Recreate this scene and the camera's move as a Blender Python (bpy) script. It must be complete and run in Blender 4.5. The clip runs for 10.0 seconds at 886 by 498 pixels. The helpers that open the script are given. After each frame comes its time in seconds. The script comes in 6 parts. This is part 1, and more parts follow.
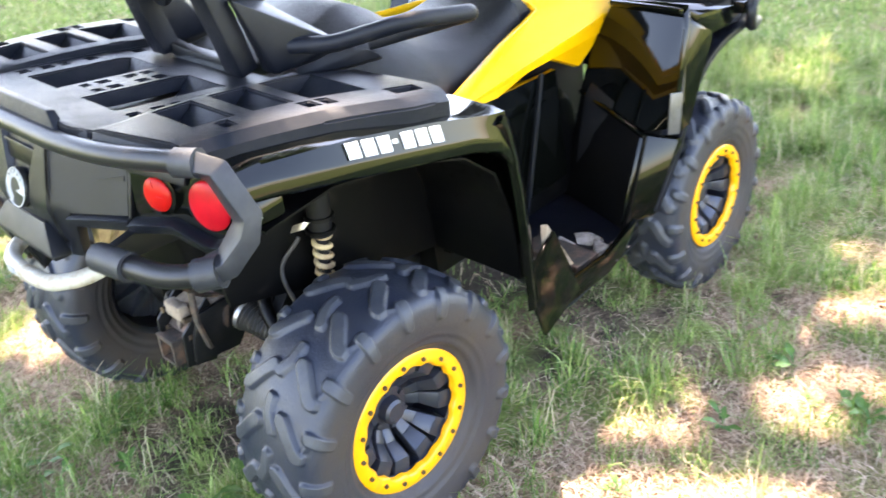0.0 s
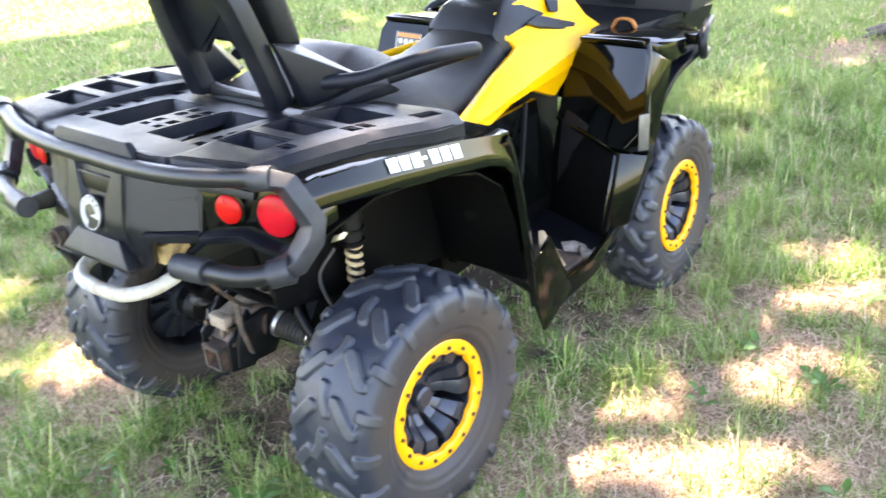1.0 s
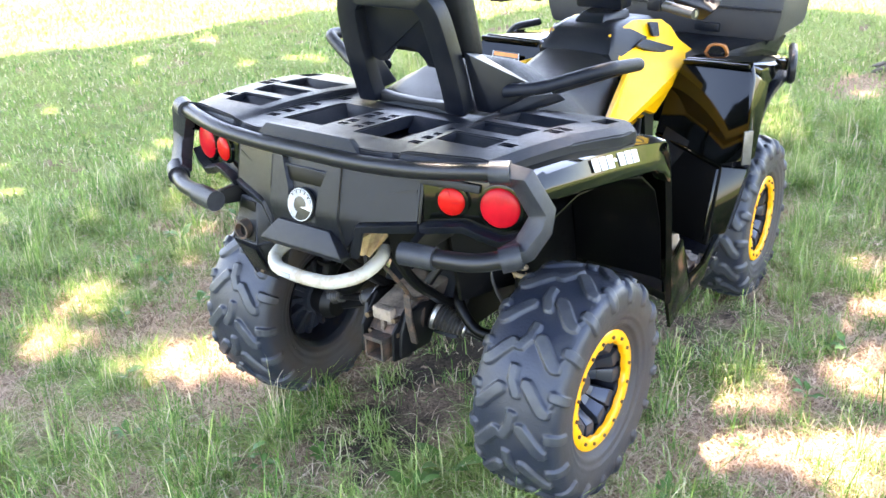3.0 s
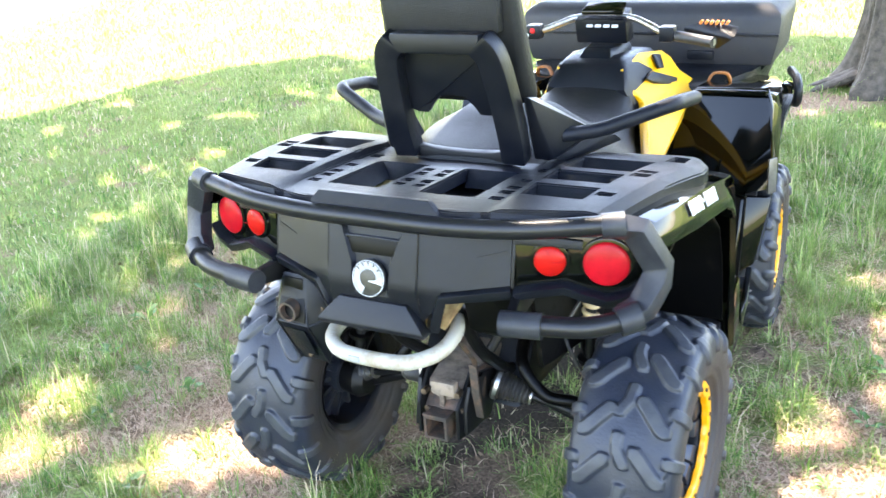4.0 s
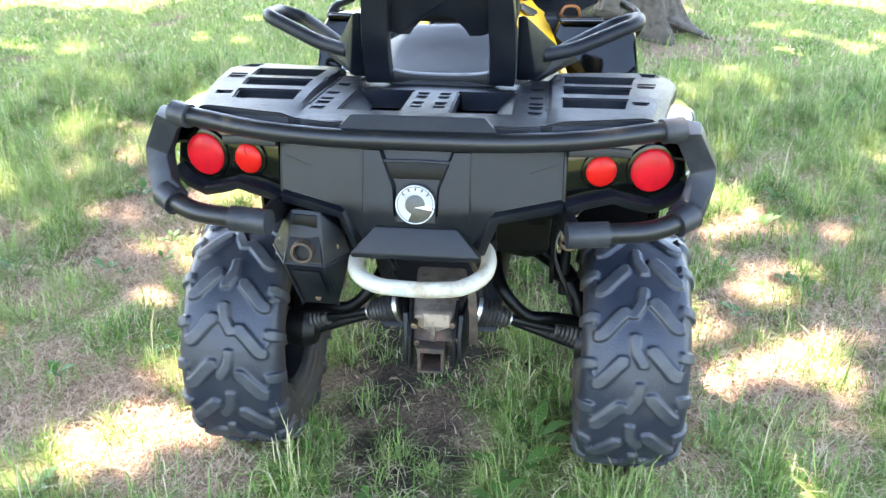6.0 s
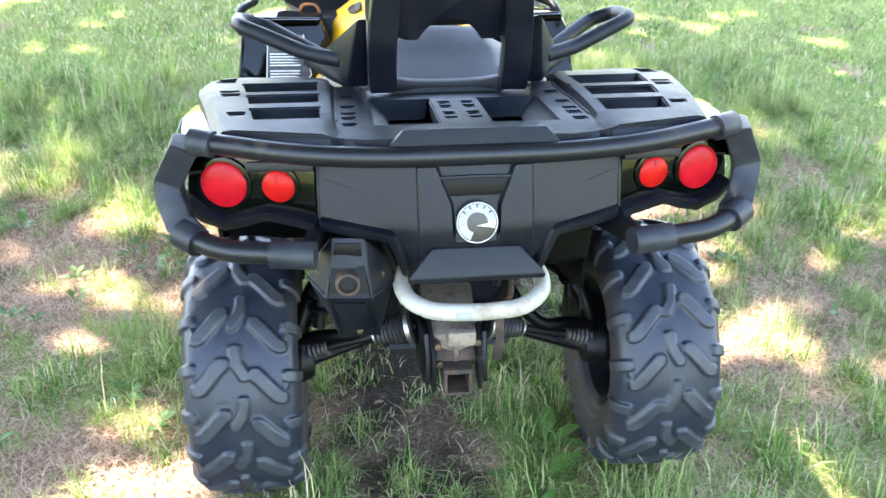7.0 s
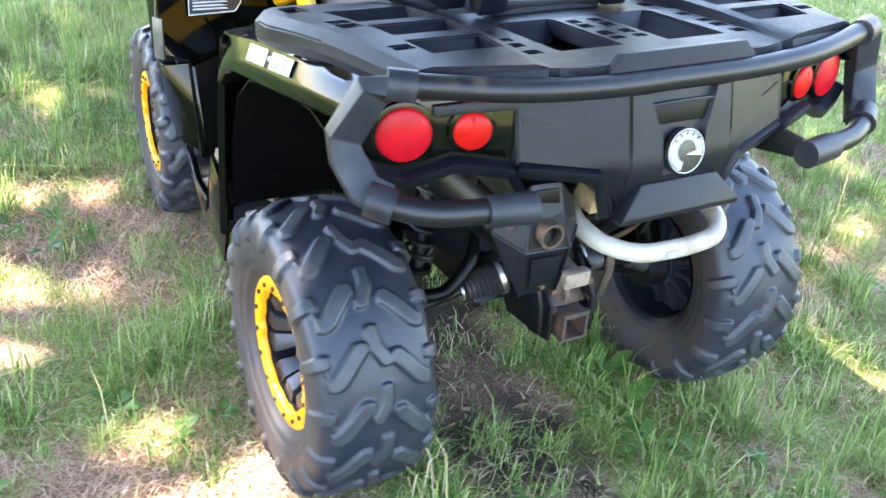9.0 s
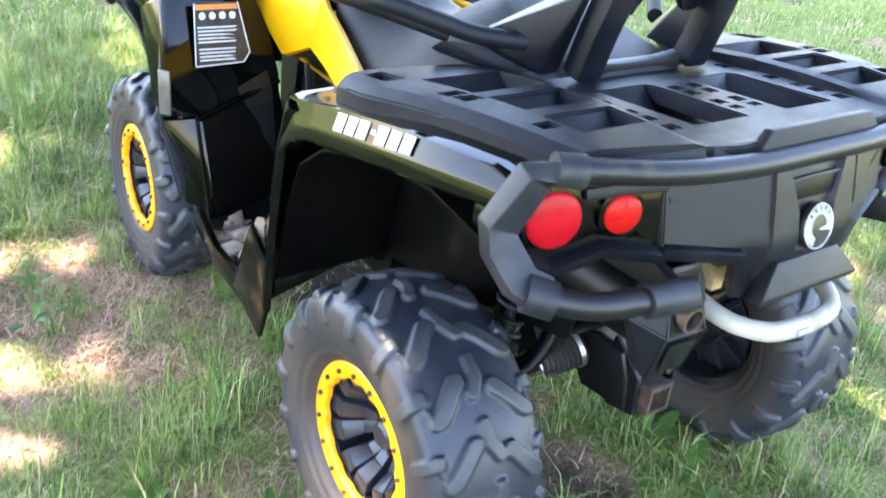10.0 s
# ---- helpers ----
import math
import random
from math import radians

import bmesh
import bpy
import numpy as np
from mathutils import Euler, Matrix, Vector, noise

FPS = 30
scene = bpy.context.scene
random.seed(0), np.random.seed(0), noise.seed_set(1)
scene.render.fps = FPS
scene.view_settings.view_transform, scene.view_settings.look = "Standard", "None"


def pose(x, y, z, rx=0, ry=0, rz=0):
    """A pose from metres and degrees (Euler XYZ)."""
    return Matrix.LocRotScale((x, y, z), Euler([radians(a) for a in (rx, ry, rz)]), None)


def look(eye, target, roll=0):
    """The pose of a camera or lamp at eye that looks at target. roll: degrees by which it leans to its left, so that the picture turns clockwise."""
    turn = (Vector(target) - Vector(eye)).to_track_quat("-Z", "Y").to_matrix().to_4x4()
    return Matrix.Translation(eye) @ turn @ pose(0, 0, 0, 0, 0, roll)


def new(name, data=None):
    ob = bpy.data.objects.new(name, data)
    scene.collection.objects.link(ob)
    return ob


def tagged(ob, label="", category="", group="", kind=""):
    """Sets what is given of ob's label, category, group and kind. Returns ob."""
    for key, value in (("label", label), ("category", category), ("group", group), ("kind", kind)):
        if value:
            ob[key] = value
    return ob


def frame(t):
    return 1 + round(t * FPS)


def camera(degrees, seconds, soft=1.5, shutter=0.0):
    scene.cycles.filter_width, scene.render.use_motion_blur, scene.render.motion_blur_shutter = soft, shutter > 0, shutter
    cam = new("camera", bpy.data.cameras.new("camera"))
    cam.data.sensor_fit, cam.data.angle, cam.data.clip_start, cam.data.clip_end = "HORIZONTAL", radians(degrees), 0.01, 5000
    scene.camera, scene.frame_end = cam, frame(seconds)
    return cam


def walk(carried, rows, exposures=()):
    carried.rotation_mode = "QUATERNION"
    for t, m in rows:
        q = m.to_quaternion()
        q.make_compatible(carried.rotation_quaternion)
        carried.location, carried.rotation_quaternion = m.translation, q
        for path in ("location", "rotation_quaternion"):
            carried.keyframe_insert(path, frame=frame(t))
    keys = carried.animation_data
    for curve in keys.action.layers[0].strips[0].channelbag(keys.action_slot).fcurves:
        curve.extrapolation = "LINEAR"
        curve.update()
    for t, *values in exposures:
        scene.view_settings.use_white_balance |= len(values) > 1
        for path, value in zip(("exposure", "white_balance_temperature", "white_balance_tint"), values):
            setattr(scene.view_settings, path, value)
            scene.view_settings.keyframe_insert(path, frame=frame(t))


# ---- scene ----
cam = camera(50.0, 10.0, shutter=0.3)
PATH = [
    (0, (1.882, -1.072, 1.666), (0.619, 0.137, 0.695), -5.1),
    (0.5, (1.878, -1.254, 1.737), (0.776, 0.121, 0.79), -4.7),
    (1, (1.973, -1.433, 1.744), (0.774, -0.107, 0.848), -5.9),
    (1.5, (1.993, -1.594, 1.747), (0.693, -0.405, 0.8), -5.4),
    (2, (1.935, -1.683, 1.777), (0.612, -0.455, 0.916), -3.1),
    (2.2, (1.892, -1.734, 1.795), (0.599, -0.466, 0.947), -2.6),
    (3.3, (1.503, -2.033, 1.788), (0.473, -0.554, 0.92), -3.1),
    (3.5, (1.438, -2.039, 1.779), (0.443, -0.543, 0.901), -3.2),
    (4, (1.092, -2.025, 1.771), (0.18, -0.426, 0.988), -4.9),
    (4.5, (0.883, -2.035, 1.751), (0.177, -0.357, 0.921), -3.9),
    (5, (0.666, -2.201, 1.748), (0.201, -0.459, 0.882), -5.6),
    (5.5, (0.476, -2.296, 1.747), (0.125, -0.52, 0.896), -1.2),
    (5.7, (0.394, -2.3, 1.727), (0.101, -0.523, 0.859), -0.2),
    (6.8, (-0.151, -2.105, 1.682), (-0.038, -0.318, 0.79), -0.9),
    (7, (-0.273, -2.126, 1.695), (-0.055, -0.351, 0.799), 0.5),
    (7.5, (-0.529, -2.141, 1.674), (-0.147, -0.409, 0.749), 3.5),
    (8, (-0.745, -1.916, 1.611), (-0.209, -0.249, 0.645), 2.7),
    (8.5, (-0.9, -1.735, 1.585), (-0.21, -0.145, 0.588), 5.1),
    (9, (-1.162, -1.612, 1.585), (-0.295, -0.118, 0.578), 4.6),
    (9.5, (-1.42, -1.509, 1.598), (-0.451, -0.089, 0.576), 6.1),
    (10, (-1.447, -1.236, 1.58), (-0.349, 0.142, 0.634), 7.2),
]
EXPOSURES = [(0.0, 3.88, 7700, 20), (1.5, 3.87, 7650, 21), (2.2, 3.85, 7550, 21), (4.0, 3.90, 7250, 16), (5.5, 3.83, 7150, 14), (7.5, 3.77, 7000, 15), (10.0, 3.86, 6950, 18)]
walk(cam, [(t, look(eye, target, roll)) for t, eye, target, roll in PATH], EXPOSURES)

# ---- light ----
TO_SUN = Vector((-0.38, 0.30, 1.0)).normalized()
world = bpy.data.worlds.new("sky")
scene.world = world
world.use_nodes = True
sky = world.node_tree.nodes.new("ShaderNodeTexSky")
sky.sky_type, sky.sun_disc = "NISHITA", False
sky.sun_elevation = math.asin(TO_SUN.z)
sky.sun_rotation = math.atan2(TO_SUN.x, TO_SUN.y)
back = world.node_tree.nodes["Background"]
back.inputs["Strength"].default_value = 0.15
world.node_tree.links.new(sky.outputs[0], back.inputs[0])
sun = new("sun", bpy.data.lights.new("sun", "SUN"))
sun.data.energy, sun.data.angle, sun.data.color = 3.3, radians(0.75), (1.0, 0.95, 0.86)
sun.matrix_world = look(TO_SUN * 30, (0, 0, 0))


# ---- materials ----
def material(name, color, rough=0.5, metal=0.0, coat=0.0, second=None, scale=8.0, low=0.4, high=0.65,
             rough2=None, bump=0.0, bump_scale=300.0, spec=0.5, detail=5.0):
    """A principled material with a stain or dust colour over the base and a fine relief."""
    m = bpy.data.materials.new(name)
    m.use_nodes = True
    nt = m.node_tree
    p = nt.nodes["Principled BSDF"]
    p.inputs["Metallic"].default_value = metal
    p.inputs["Coat Weight"].default_value = coat
    p.inputs["Coat Roughness"].default_value = 0.06
    p.inputs["Specular IOR Level"].default_value = spec
    p.inputs["Roughness"].default_value = rough
    p.inputs["Base Color"].default_value = (*color, 1)
    co = nt.nodes.new("ShaderNodeTexCoord")
    if second:
        n = nt.nodes.new("ShaderNodeTexNoise")
        n.inputs["Scale"].default_value, n.inputs["Detail"].default_value, n.inputs["Roughness"].default_value = scale, detail, 0.65
        nt.links.new(co.outputs["Object"], n.inputs["Vector"])
        r = nt.nodes.new("ShaderNodeMapRange")
        r.inputs["From Min"].default_value, r.inputs["From Max"].default_value = low, high
        nt.links.new(n.outputs["Fac"], r.inputs["Value"])
        mix = nt.nodes.new("ShaderNodeMix")
        mix.data_type = "RGBA"
        mix.inputs["A"].default_value, mix.inputs["B"].default_value = (*color, 1), (*second, 1)
        nt.links.new(r.outputs[0], mix.inputs["Factor"])
        nt.links.new(mix.outputs["Result"], p.inputs["Base Color"])
        if rough2 is not None:
            rr = nt.nodes.new("ShaderNodeMapRange")
            rr.inputs["To Min"].default_value, rr.inputs["To Max"].default_value = rough, rough2
            nt.links.new(r.outputs[0], rr.inputs["Value"])
            nt.links.new(rr.outputs[0], p.inputs["Roughness"])
    if bump:
        b = nt.nodes.new("ShaderNodeTexNoise")
        b.inputs["Scale"].default_value, b.inputs["Detail"].default_value = bump_scale, 3
        nt.links.new(co.outputs["Object"], b.inputs["Vector"])
        bn = nt.nodes.new("ShaderNodeBump")
        bn.inputs["Strength"].default_value, bn.inputs["Distance"].default_value = bump, 0.003
        nt.links.new(b.outputs["Fac"], bn.inputs["Height"])
        nt.links.new(bn.outputs[0], p.inputs["Normal"])
    return m


PLASTIC = material("moulded_plastic", (0.0034, 0.0044, 0.0074), 0.29, spec=0.29, second=(0.0125, 0.0132, 0.0160), scale=5, low=0.44, high=0.82, rough2=0.55, bump=0.3, bump_scale=520)
RACK = material("rack_plastic", (0.0060, 0.0074, 0.0118), 0.42, spec=0.20, second=(0.020, 0.020, 0.022), scale=9, low=0.45, high=0.8, rough2=0.60, bump=0.35, bump_scale=420)
GLOSS = material("gloss_black_paint", (0.0016, 0.0020, 0.0016), 0.06, spec=0.29, second=(0.006, 0.006, 0.005), scale=14, low=0.5, high=0.85, rough2=0.16)
LINER = material("black_lining", (0.0018, 0.0018, 0.0019), 0.38, spec=0.16, second=(0.012, 0.009, 0.007), scale=16, low=0.58, high=0.8, rough2=0.7)
STEEL = material("powder_coated_steel", (0.008, 0.008, 0.0098), 0.36, spec=0.4, second=(0.07, 0.048, 0.032), scale=7, low=0.60, high=0.78, rough2=0.5, bump=0.15, bump_scale=400)
SLEEVE = material("bumper_corner_plastic", (0.0125, 0.0140, 0.0190), 0.40, spec=0.32, second=(0.032, 0.033, 0.037), scale=10, bump=0.25, bump_scale=500)
YELLOW = material("yellow_paint", (0.86, 0.43, 0.004), 0.42, coat=0.04, spec=0.3, second=(0.76, 0.36, 0.005), scale=5)
RING = material("yellow_wheel_paint", (0.86, 0.345, 0.003), 0.38, coat=0.2, second=(0.56, 0.24, 0.015), scale=18, low=0.55, high=0.8)
RIM = material("dark_alloy", (0.036, 0.040, 0.052), 0.34, metal=0.5, second=(0.09, 0.068, 0.05), scale=20, low=0.55, high=0.8, rough2=0.7)
VINYL = material("seat_vinyl", (0.0065, 0.007, 0.008), 0.46, spec=0.26, second=(0.013, 0.013, 0.0135), scale=6, bump=0.6, bump_scale=350)
DARK = material("chassis_black", (0.004, 0.004, 0.0046), 0.45, spec=0.3, second=(0.022, 0.018, 0.014), scale=12, low=0.55, high=0.8, rough2=0.8)
RUST = material("rusty_steel", (0.032, 0.024, 0.019), 0.65, second=(0.13, 0.068, 0.040), scale=26, low=0.45, high=0.72, bump=0.6, bump_scale=200)
CAST = material("muddy_cast_alloy", (0.26, 0.20, 0.15), 0.62, second=(0.060, 0.042, 0.030), scale=20, low=0.44, high=0.70, bump=0.6, bump_scale=150)
BOOT = material("rubber_boot", (0.016, 0.016, 0.017), 0.5, second=(0.04, 0.035, 0.03), scale=20)
SILVER = material("zinc_band", (0.55, 0.54, 0.52), 0.35, metal=0.9, second=(0.3, 0.25, 0.2), scale=30)
WHITE = material("scuffed_white_paint", (0.40, 0.375, 0.315), 0.42, second=(0.22, 0.15, 0.08), scale=16, low=0.50, high=0.72, rough2=0.7, bump=0.35, bump_scale=110)
CREAM = material("stained_cream_bracket", (0.50, 0.38, 0.20), 0.6, second=(0.25, 0.16, 0.08), scale=20)
LETTER = material("white_decal", (0.62, 0.62, 0.62), 0.4, second=(0.50, 0.50, 0.48), scale=40)
BADGE = material("badge_black", (0.01, 0.01, 0.01), 0.3, second=(0.03, 0.03, 0.03), scale=60)
ORANGE = material("orange_print", (0.75, 0.22, 0.03), 0.5, second=(0.6, 0.18, 0.03), scale=50)
MARKER = material("grey_marker", (0.10, 0.095, 0.085), 0.3, coat=0.2, second=(0.06, 0.055, 0.05), scale=30)
AMBER = material("faded_orange_plastic", (0.36, 0.115, 0.015), 0.55, second=(0.20, 0.07, 0.015), scale=40)
GREY_PRINT = material("grey_print", (0.35, 0.36, 0.38), 0.5, second=(0.28, 0.28, 0.3), scale=50)
MUD = material("dried_mud", (0.36, 0.29, 0.24), 0.95, second=(0.13, 0.10, 0.075), scale=25, bump=0.8, bump_scale=60)
BARE = material("black_bolt", (0.06, 0.05, 0.045), 0.45, metal=0.7, second=(0.15, 0.1, 0.06), scale=60)
BOX = material("cargo_box_plastic", (0.016, 0.017, 0.022), 0.55, second=(0.028, 0.026, 0.026), scale=5, bump=0.3, bump_scale=400)


def lens_material(name, color, rings):
    m = material(name, color, 0.30, coat=0.06, spec=0.14, second=tuple(c * 0.75 for c in color), scale=25)
    nt = m.node_tree
    p = nt.nodes["Principled BSDF"]
    co = nt.nodes.new("ShaderNodeTexCoord")
    w = nt.nodes.new("ShaderNodeTexWave")
    w.wave_type = "RINGS"
    w.rings_direction = "Z"
    w.inputs["Scale"].default_value = rings
    nt.links.new(co.outputs["Object"], w.inputs["Vector"])
    b = nt.nodes.new("ShaderNodeBump")
    b.inputs["Strength"].default_value, b.inputs["Distance"].default_value = 0.08, 0.001
    nt.links.new(w.outputs["Fac"], b.inputs["Height"])
    nt.links.new(b.outputs[0], p.inputs["Normal"])
    return m


def rubber_material():
    """Bluish black rubber, worn and dusty on the lugs, brown dust on the sidewall."""
    m = material("tyre_rubber", (0.0130, 0.0166, 0.0270), 0.36, spec=0.44, second=(0.026, 0.0265, 0.030), scale=11, low=0.45, high=0.8, rough2=0.62, bump=0.3, bump_scale=170)
    nt = m.node_tree
    p = nt.nodes["Principled BSDF"]
    co = nt.nodes.new("ShaderNodeTexCoord")
    tone = p.inputs["Base Color"].links[0].from_socket
    gloss = p.inputs["Roughness"].links[0].from_socket
    for name, color, rough, scale, low, high, most in (("lug", (0.074, 0.076, 0.074), 0.52, 24, 0.35, 0.70, 0.66), ("side", (0.050, 0.033, 0.019), 0.85, 7, 0.30, 0.70, 0.80)):
        a, n, r, f, mix, dull = (nt.nodes.new("ShaderNode" + k) for k in ("Attribute", "TexNoise", "MapRange", "Math", "Mix", "Mix"))
        a.attribute_name = name
        n.inputs["Scale"].default_value, n.inputs["Detail"].default_value = scale, 4
        r.inputs["From Min"].default_value, r.inputs["From Max"].default_value = low, high
        r.inputs["To Min"].default_value, r.inputs["To Max"].default_value = 0.15, most
        f.operation = "MULTIPLY"
        mix.data_type = "RGBA"
        nt.links.new(co.outputs["Object"], n.inputs["Vector"])
        nt.links.new(n.outputs["Fac"], r.inputs["Value"])
        nt.links.new(a.outputs["Fac"], f.inputs[0])
        nt.links.new(r.outputs[0], f.inputs[1])
        nt.links.new(f.outputs[0], mix.inputs["Factor"])
        nt.links.new(tone, mix.inputs["A"])
        mix.inputs["B"].default_value = (*color, 1)
        nt.links.new(f.outputs[0], dull.inputs["Factor"])
        nt.links.new(gloss, dull.inputs["A"])
        dull.inputs["B"].default_value = rough
        tone, gloss = mix.outputs["Result"], dull.outputs["Result"]
    nt.links.new(tone, p.inputs["Base Color"])
    nt.links.new(gloss, p.inputs["Roughness"])
    return m


RUBBER = rubber_material()
RED = lens_material("red_lens", (0.42, 0.006, 0.013), 60.0)
RED2 = lens_material("red_reflector", (0.44, 0.008, 0.006), 110.0)


def leafy(name, dark, mid, light, dry=None, trans=0.35, rough=0.5, patch=None):
    """Leaf or grass: colour by island, light passing through."""
    m = bpy.data.materials.new(name)
    m.use_nodes = True
    nt = m.node_tree
    p = nt.nodes["Principled BSDF"]
    g = nt.nodes.new("ShaderNodeNewGeometry")
    ramp = nt.nodes.new("ShaderNodeValToRGB")
    e = ramp.color_ramp.elements
    e[0].color, e[1].color = (*dark, 1), (*light, 1)
    x = e.new(0.5)
    x.color = (*mid, 1)
    if dry:
        e[2].position = 0.78
        y = e.new(0.86)
        y.color = (*dry, 1)
        z = e.new(1.0)
        z.color = (*[c * 0.6 for c in dry], 1)
    nt.links.new(g.outputs["Random Per Island"], ramp.inputs["Fac"])
    tone = ramp.outputs[0]
    if patch:
        co, n, r, blend = (nt.nodes.new("ShaderNode" + k) for k in ("TexCoord", "TexNoise", "MapRange", "Mix"))
        n.inputs["Scale"].default_value, n.inputs["Detail"].default_value = 2.2, 3
        r.inputs["From Min"].default_value, r.inputs["From Max"].default_value, r.inputs["To Max"].default_value = 0.42, 0.66, 0.50
        blend.data_type = "RGBA"
        nt.links.new(co.outputs["Object"], n.inputs["Vector"])
        nt.links.new(n.outputs["Fac"], r.inputs["Value"])
        nt.links.new(r.outputs[0], blend.inputs["Factor"])
        nt.links.new(tone, blend.inputs["A"])
        blend.inputs["B"].default_value = (*patch, 1)
        tone = blend.outputs["Result"]
    nt.links.new(tone, p.inputs["Base Color"])
    p.inputs["Roughness"].default_value = rough
    t = nt.nodes.new("ShaderNodeBsdfTranslucent")
    nt.links.new(tone, t.inputs["Color"])
    mix = nt.nodes.new("ShaderNodeMixShader")
    mix.inputs[0].default_value = trans
    nt.links.new(p.outputs[0], mix.inputs[1])
    nt.links.new(t.outputs[0], mix.inputs[2])
    nt.links.new(mix.outputs[0], nt.nodes["Material Output"].inputs["Surface"])
    return m


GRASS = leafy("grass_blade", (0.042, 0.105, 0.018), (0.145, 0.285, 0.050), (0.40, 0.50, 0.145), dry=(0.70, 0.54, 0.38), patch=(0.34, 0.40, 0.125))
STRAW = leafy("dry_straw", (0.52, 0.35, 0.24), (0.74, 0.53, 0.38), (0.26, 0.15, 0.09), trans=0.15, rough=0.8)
LITTER = leafy("dead_leaf", (0.20, 0.125, 0.07), (0.36, 0.25, 0.16), (0.26, 0.17, 0.10), trans=0.1, rough=0.8)
WEED = leafy("weed_leaf", (0.06, 0.14, 0.03), (0.10, 0.20, 0.04), (0.16, 0.27, 0.07))
LEAF = leafy("tree_leaf", (0.05, 0.09, 0.02), (0.07, 0.12, 0.03), (0.09, 0.15, 0.04), trans=0.3)


def ground_material():
    m = bpy.data.materials.new("lawn_and_thatch")
    m.use_nodes = True
    nt = m.node_tree
    p = nt.nodes["Principled BSDF"]
    p.inputs["Roughness"].default_value = 0.95
    p.inputs["Specular IOR Level"].default_value = 0.2
    co = nt.nodes.new("ShaderNodeTexCoord")

    def noise_node(scale, detail):
        n = nt.nodes.new("ShaderNodeTexNoise")
        n.inputs["Scale"].default_value, n.inputs["Detail"].default_value, n.inputs["Roughness"].default_value = scale, detail, 0.7
        nt.links.new(co.outputs["Object"], n.inputs["Vector"])
        return n

    fine, broad = noise_node(95, 8), noise_node(1.6, 4)
    soil, lawn = nt.nodes.new("ShaderNodeValToRGB"), nt.nodes.new("ShaderNodeValToRGB")
    for ramp, a, b in ((soil, (0.050, 0.030, 0.018), (0.66, 0.44, 0.30)), (lawn, (0.060, 0.080, 0.020), (0.36, 0.42, 0.13))):
        ramp.color_ramp.elements[0].color, ramp.color_ramp.elements[1].color = (*a, 1), (*b, 1)
        ramp.color_ramp.elements[0].position, ramp.color_ramp.elements[1].position = 0.32, 0.70
        nt.links.new(fine.outputs["Fac"], ramp.inputs["Fac"])
    r = nt.nodes.new("ShaderNodeMapRange")
    r.inputs["From Min"].default_value, r.inputs["From Max"].default_value = 0.42, 0.60
    lush = nt.nodes.new("ShaderNodeAttribute")
    lush.attribute_name = "lush"
    wear_and_shade = nt.nodes.new("ShaderNodeAttribute")
    wear_and_shade.attribute_name = "wear_and_shade"
    add = nt.nodes.new("ShaderNodeMath")
    add.operation = "MULTIPLY_ADD"
    add.inputs[1].default_value, add.inputs[2].default_value = 0.35, -0.175
    nt.links.new(broad.outputs["Fac"], add.inputs[0])
    total = nt.nodes.new("ShaderNodeMath")
    nt.links.new(add.outputs[0], total.inputs[0])
    nt.links.new(lush.outputs["Fac"], total.inputs[1])
    nt.links.new(total.outputs[0], r.inputs["Value"])
    mix = nt.nodes.new("ShaderNodeMix")
    mix.data_type = "RGBA"
    nt.links.new(r.outputs[0], mix.inputs["Factor"])
    nt.links.new(soil.outputs[0], mix.inputs["A"])
    nt.links.new(lawn.outputs[0], mix.inputs["B"])
    # earth colour set darker so it also paints the shade below the vehicle
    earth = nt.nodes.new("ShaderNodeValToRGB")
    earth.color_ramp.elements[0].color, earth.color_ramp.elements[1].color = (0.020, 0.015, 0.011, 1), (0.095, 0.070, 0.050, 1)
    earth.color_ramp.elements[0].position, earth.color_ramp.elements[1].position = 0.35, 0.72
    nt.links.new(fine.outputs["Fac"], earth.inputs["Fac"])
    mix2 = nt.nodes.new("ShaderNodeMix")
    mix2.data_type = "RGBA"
    nt.links.new(wear_and_shade.outputs["Fac"], mix2.inputs["Factor"])
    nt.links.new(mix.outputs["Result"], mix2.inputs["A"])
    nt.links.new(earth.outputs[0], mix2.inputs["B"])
    nt.links.new(mix2.outputs["Result"], p.inputs["Base Color"])
    bn = nt.nodes.new("ShaderNodeBump")
    bn.inputs["Strength"].default_value, bn.inputs["Distance"].default_value = 0.8, 0.02
    nt.links.new(fine.outputs["Fac"], bn.inputs["Height"])
    nt.links.new(bn.outputs[0], p.inputs["Normal"])
    return m


GROUND = ground_material()
BARK = material("grey_bark", (0.040, 0.032, 0.025), 0.9, second=(0.135, 0.110, 0.088), scale=20, low=0.30, high=0.72, bump=1.0, bump_scale=55)


# ---- mesh helpers ----
def part(name, bm, mat, parent=None, label="", smooth=35.0, mats=()):
    me = bpy.data.meshes.new(name)
    bmesh.ops.recalc_face_normals(bm, faces=bm.faces)
    bm.to_mesh(me)
    bm.free()
    me.materials.append(mat)
    for extra in mats:
        me.materials.append(extra)
    me.polygons.foreach_set("use_smooth", [True] * len(me.polygons))
    me.set_sharp_from_angle(angle=radians(smooth))
    ob = new(name, me)
    ob.parent = parent
    if label:
        tagged(ob, label)
    return ob


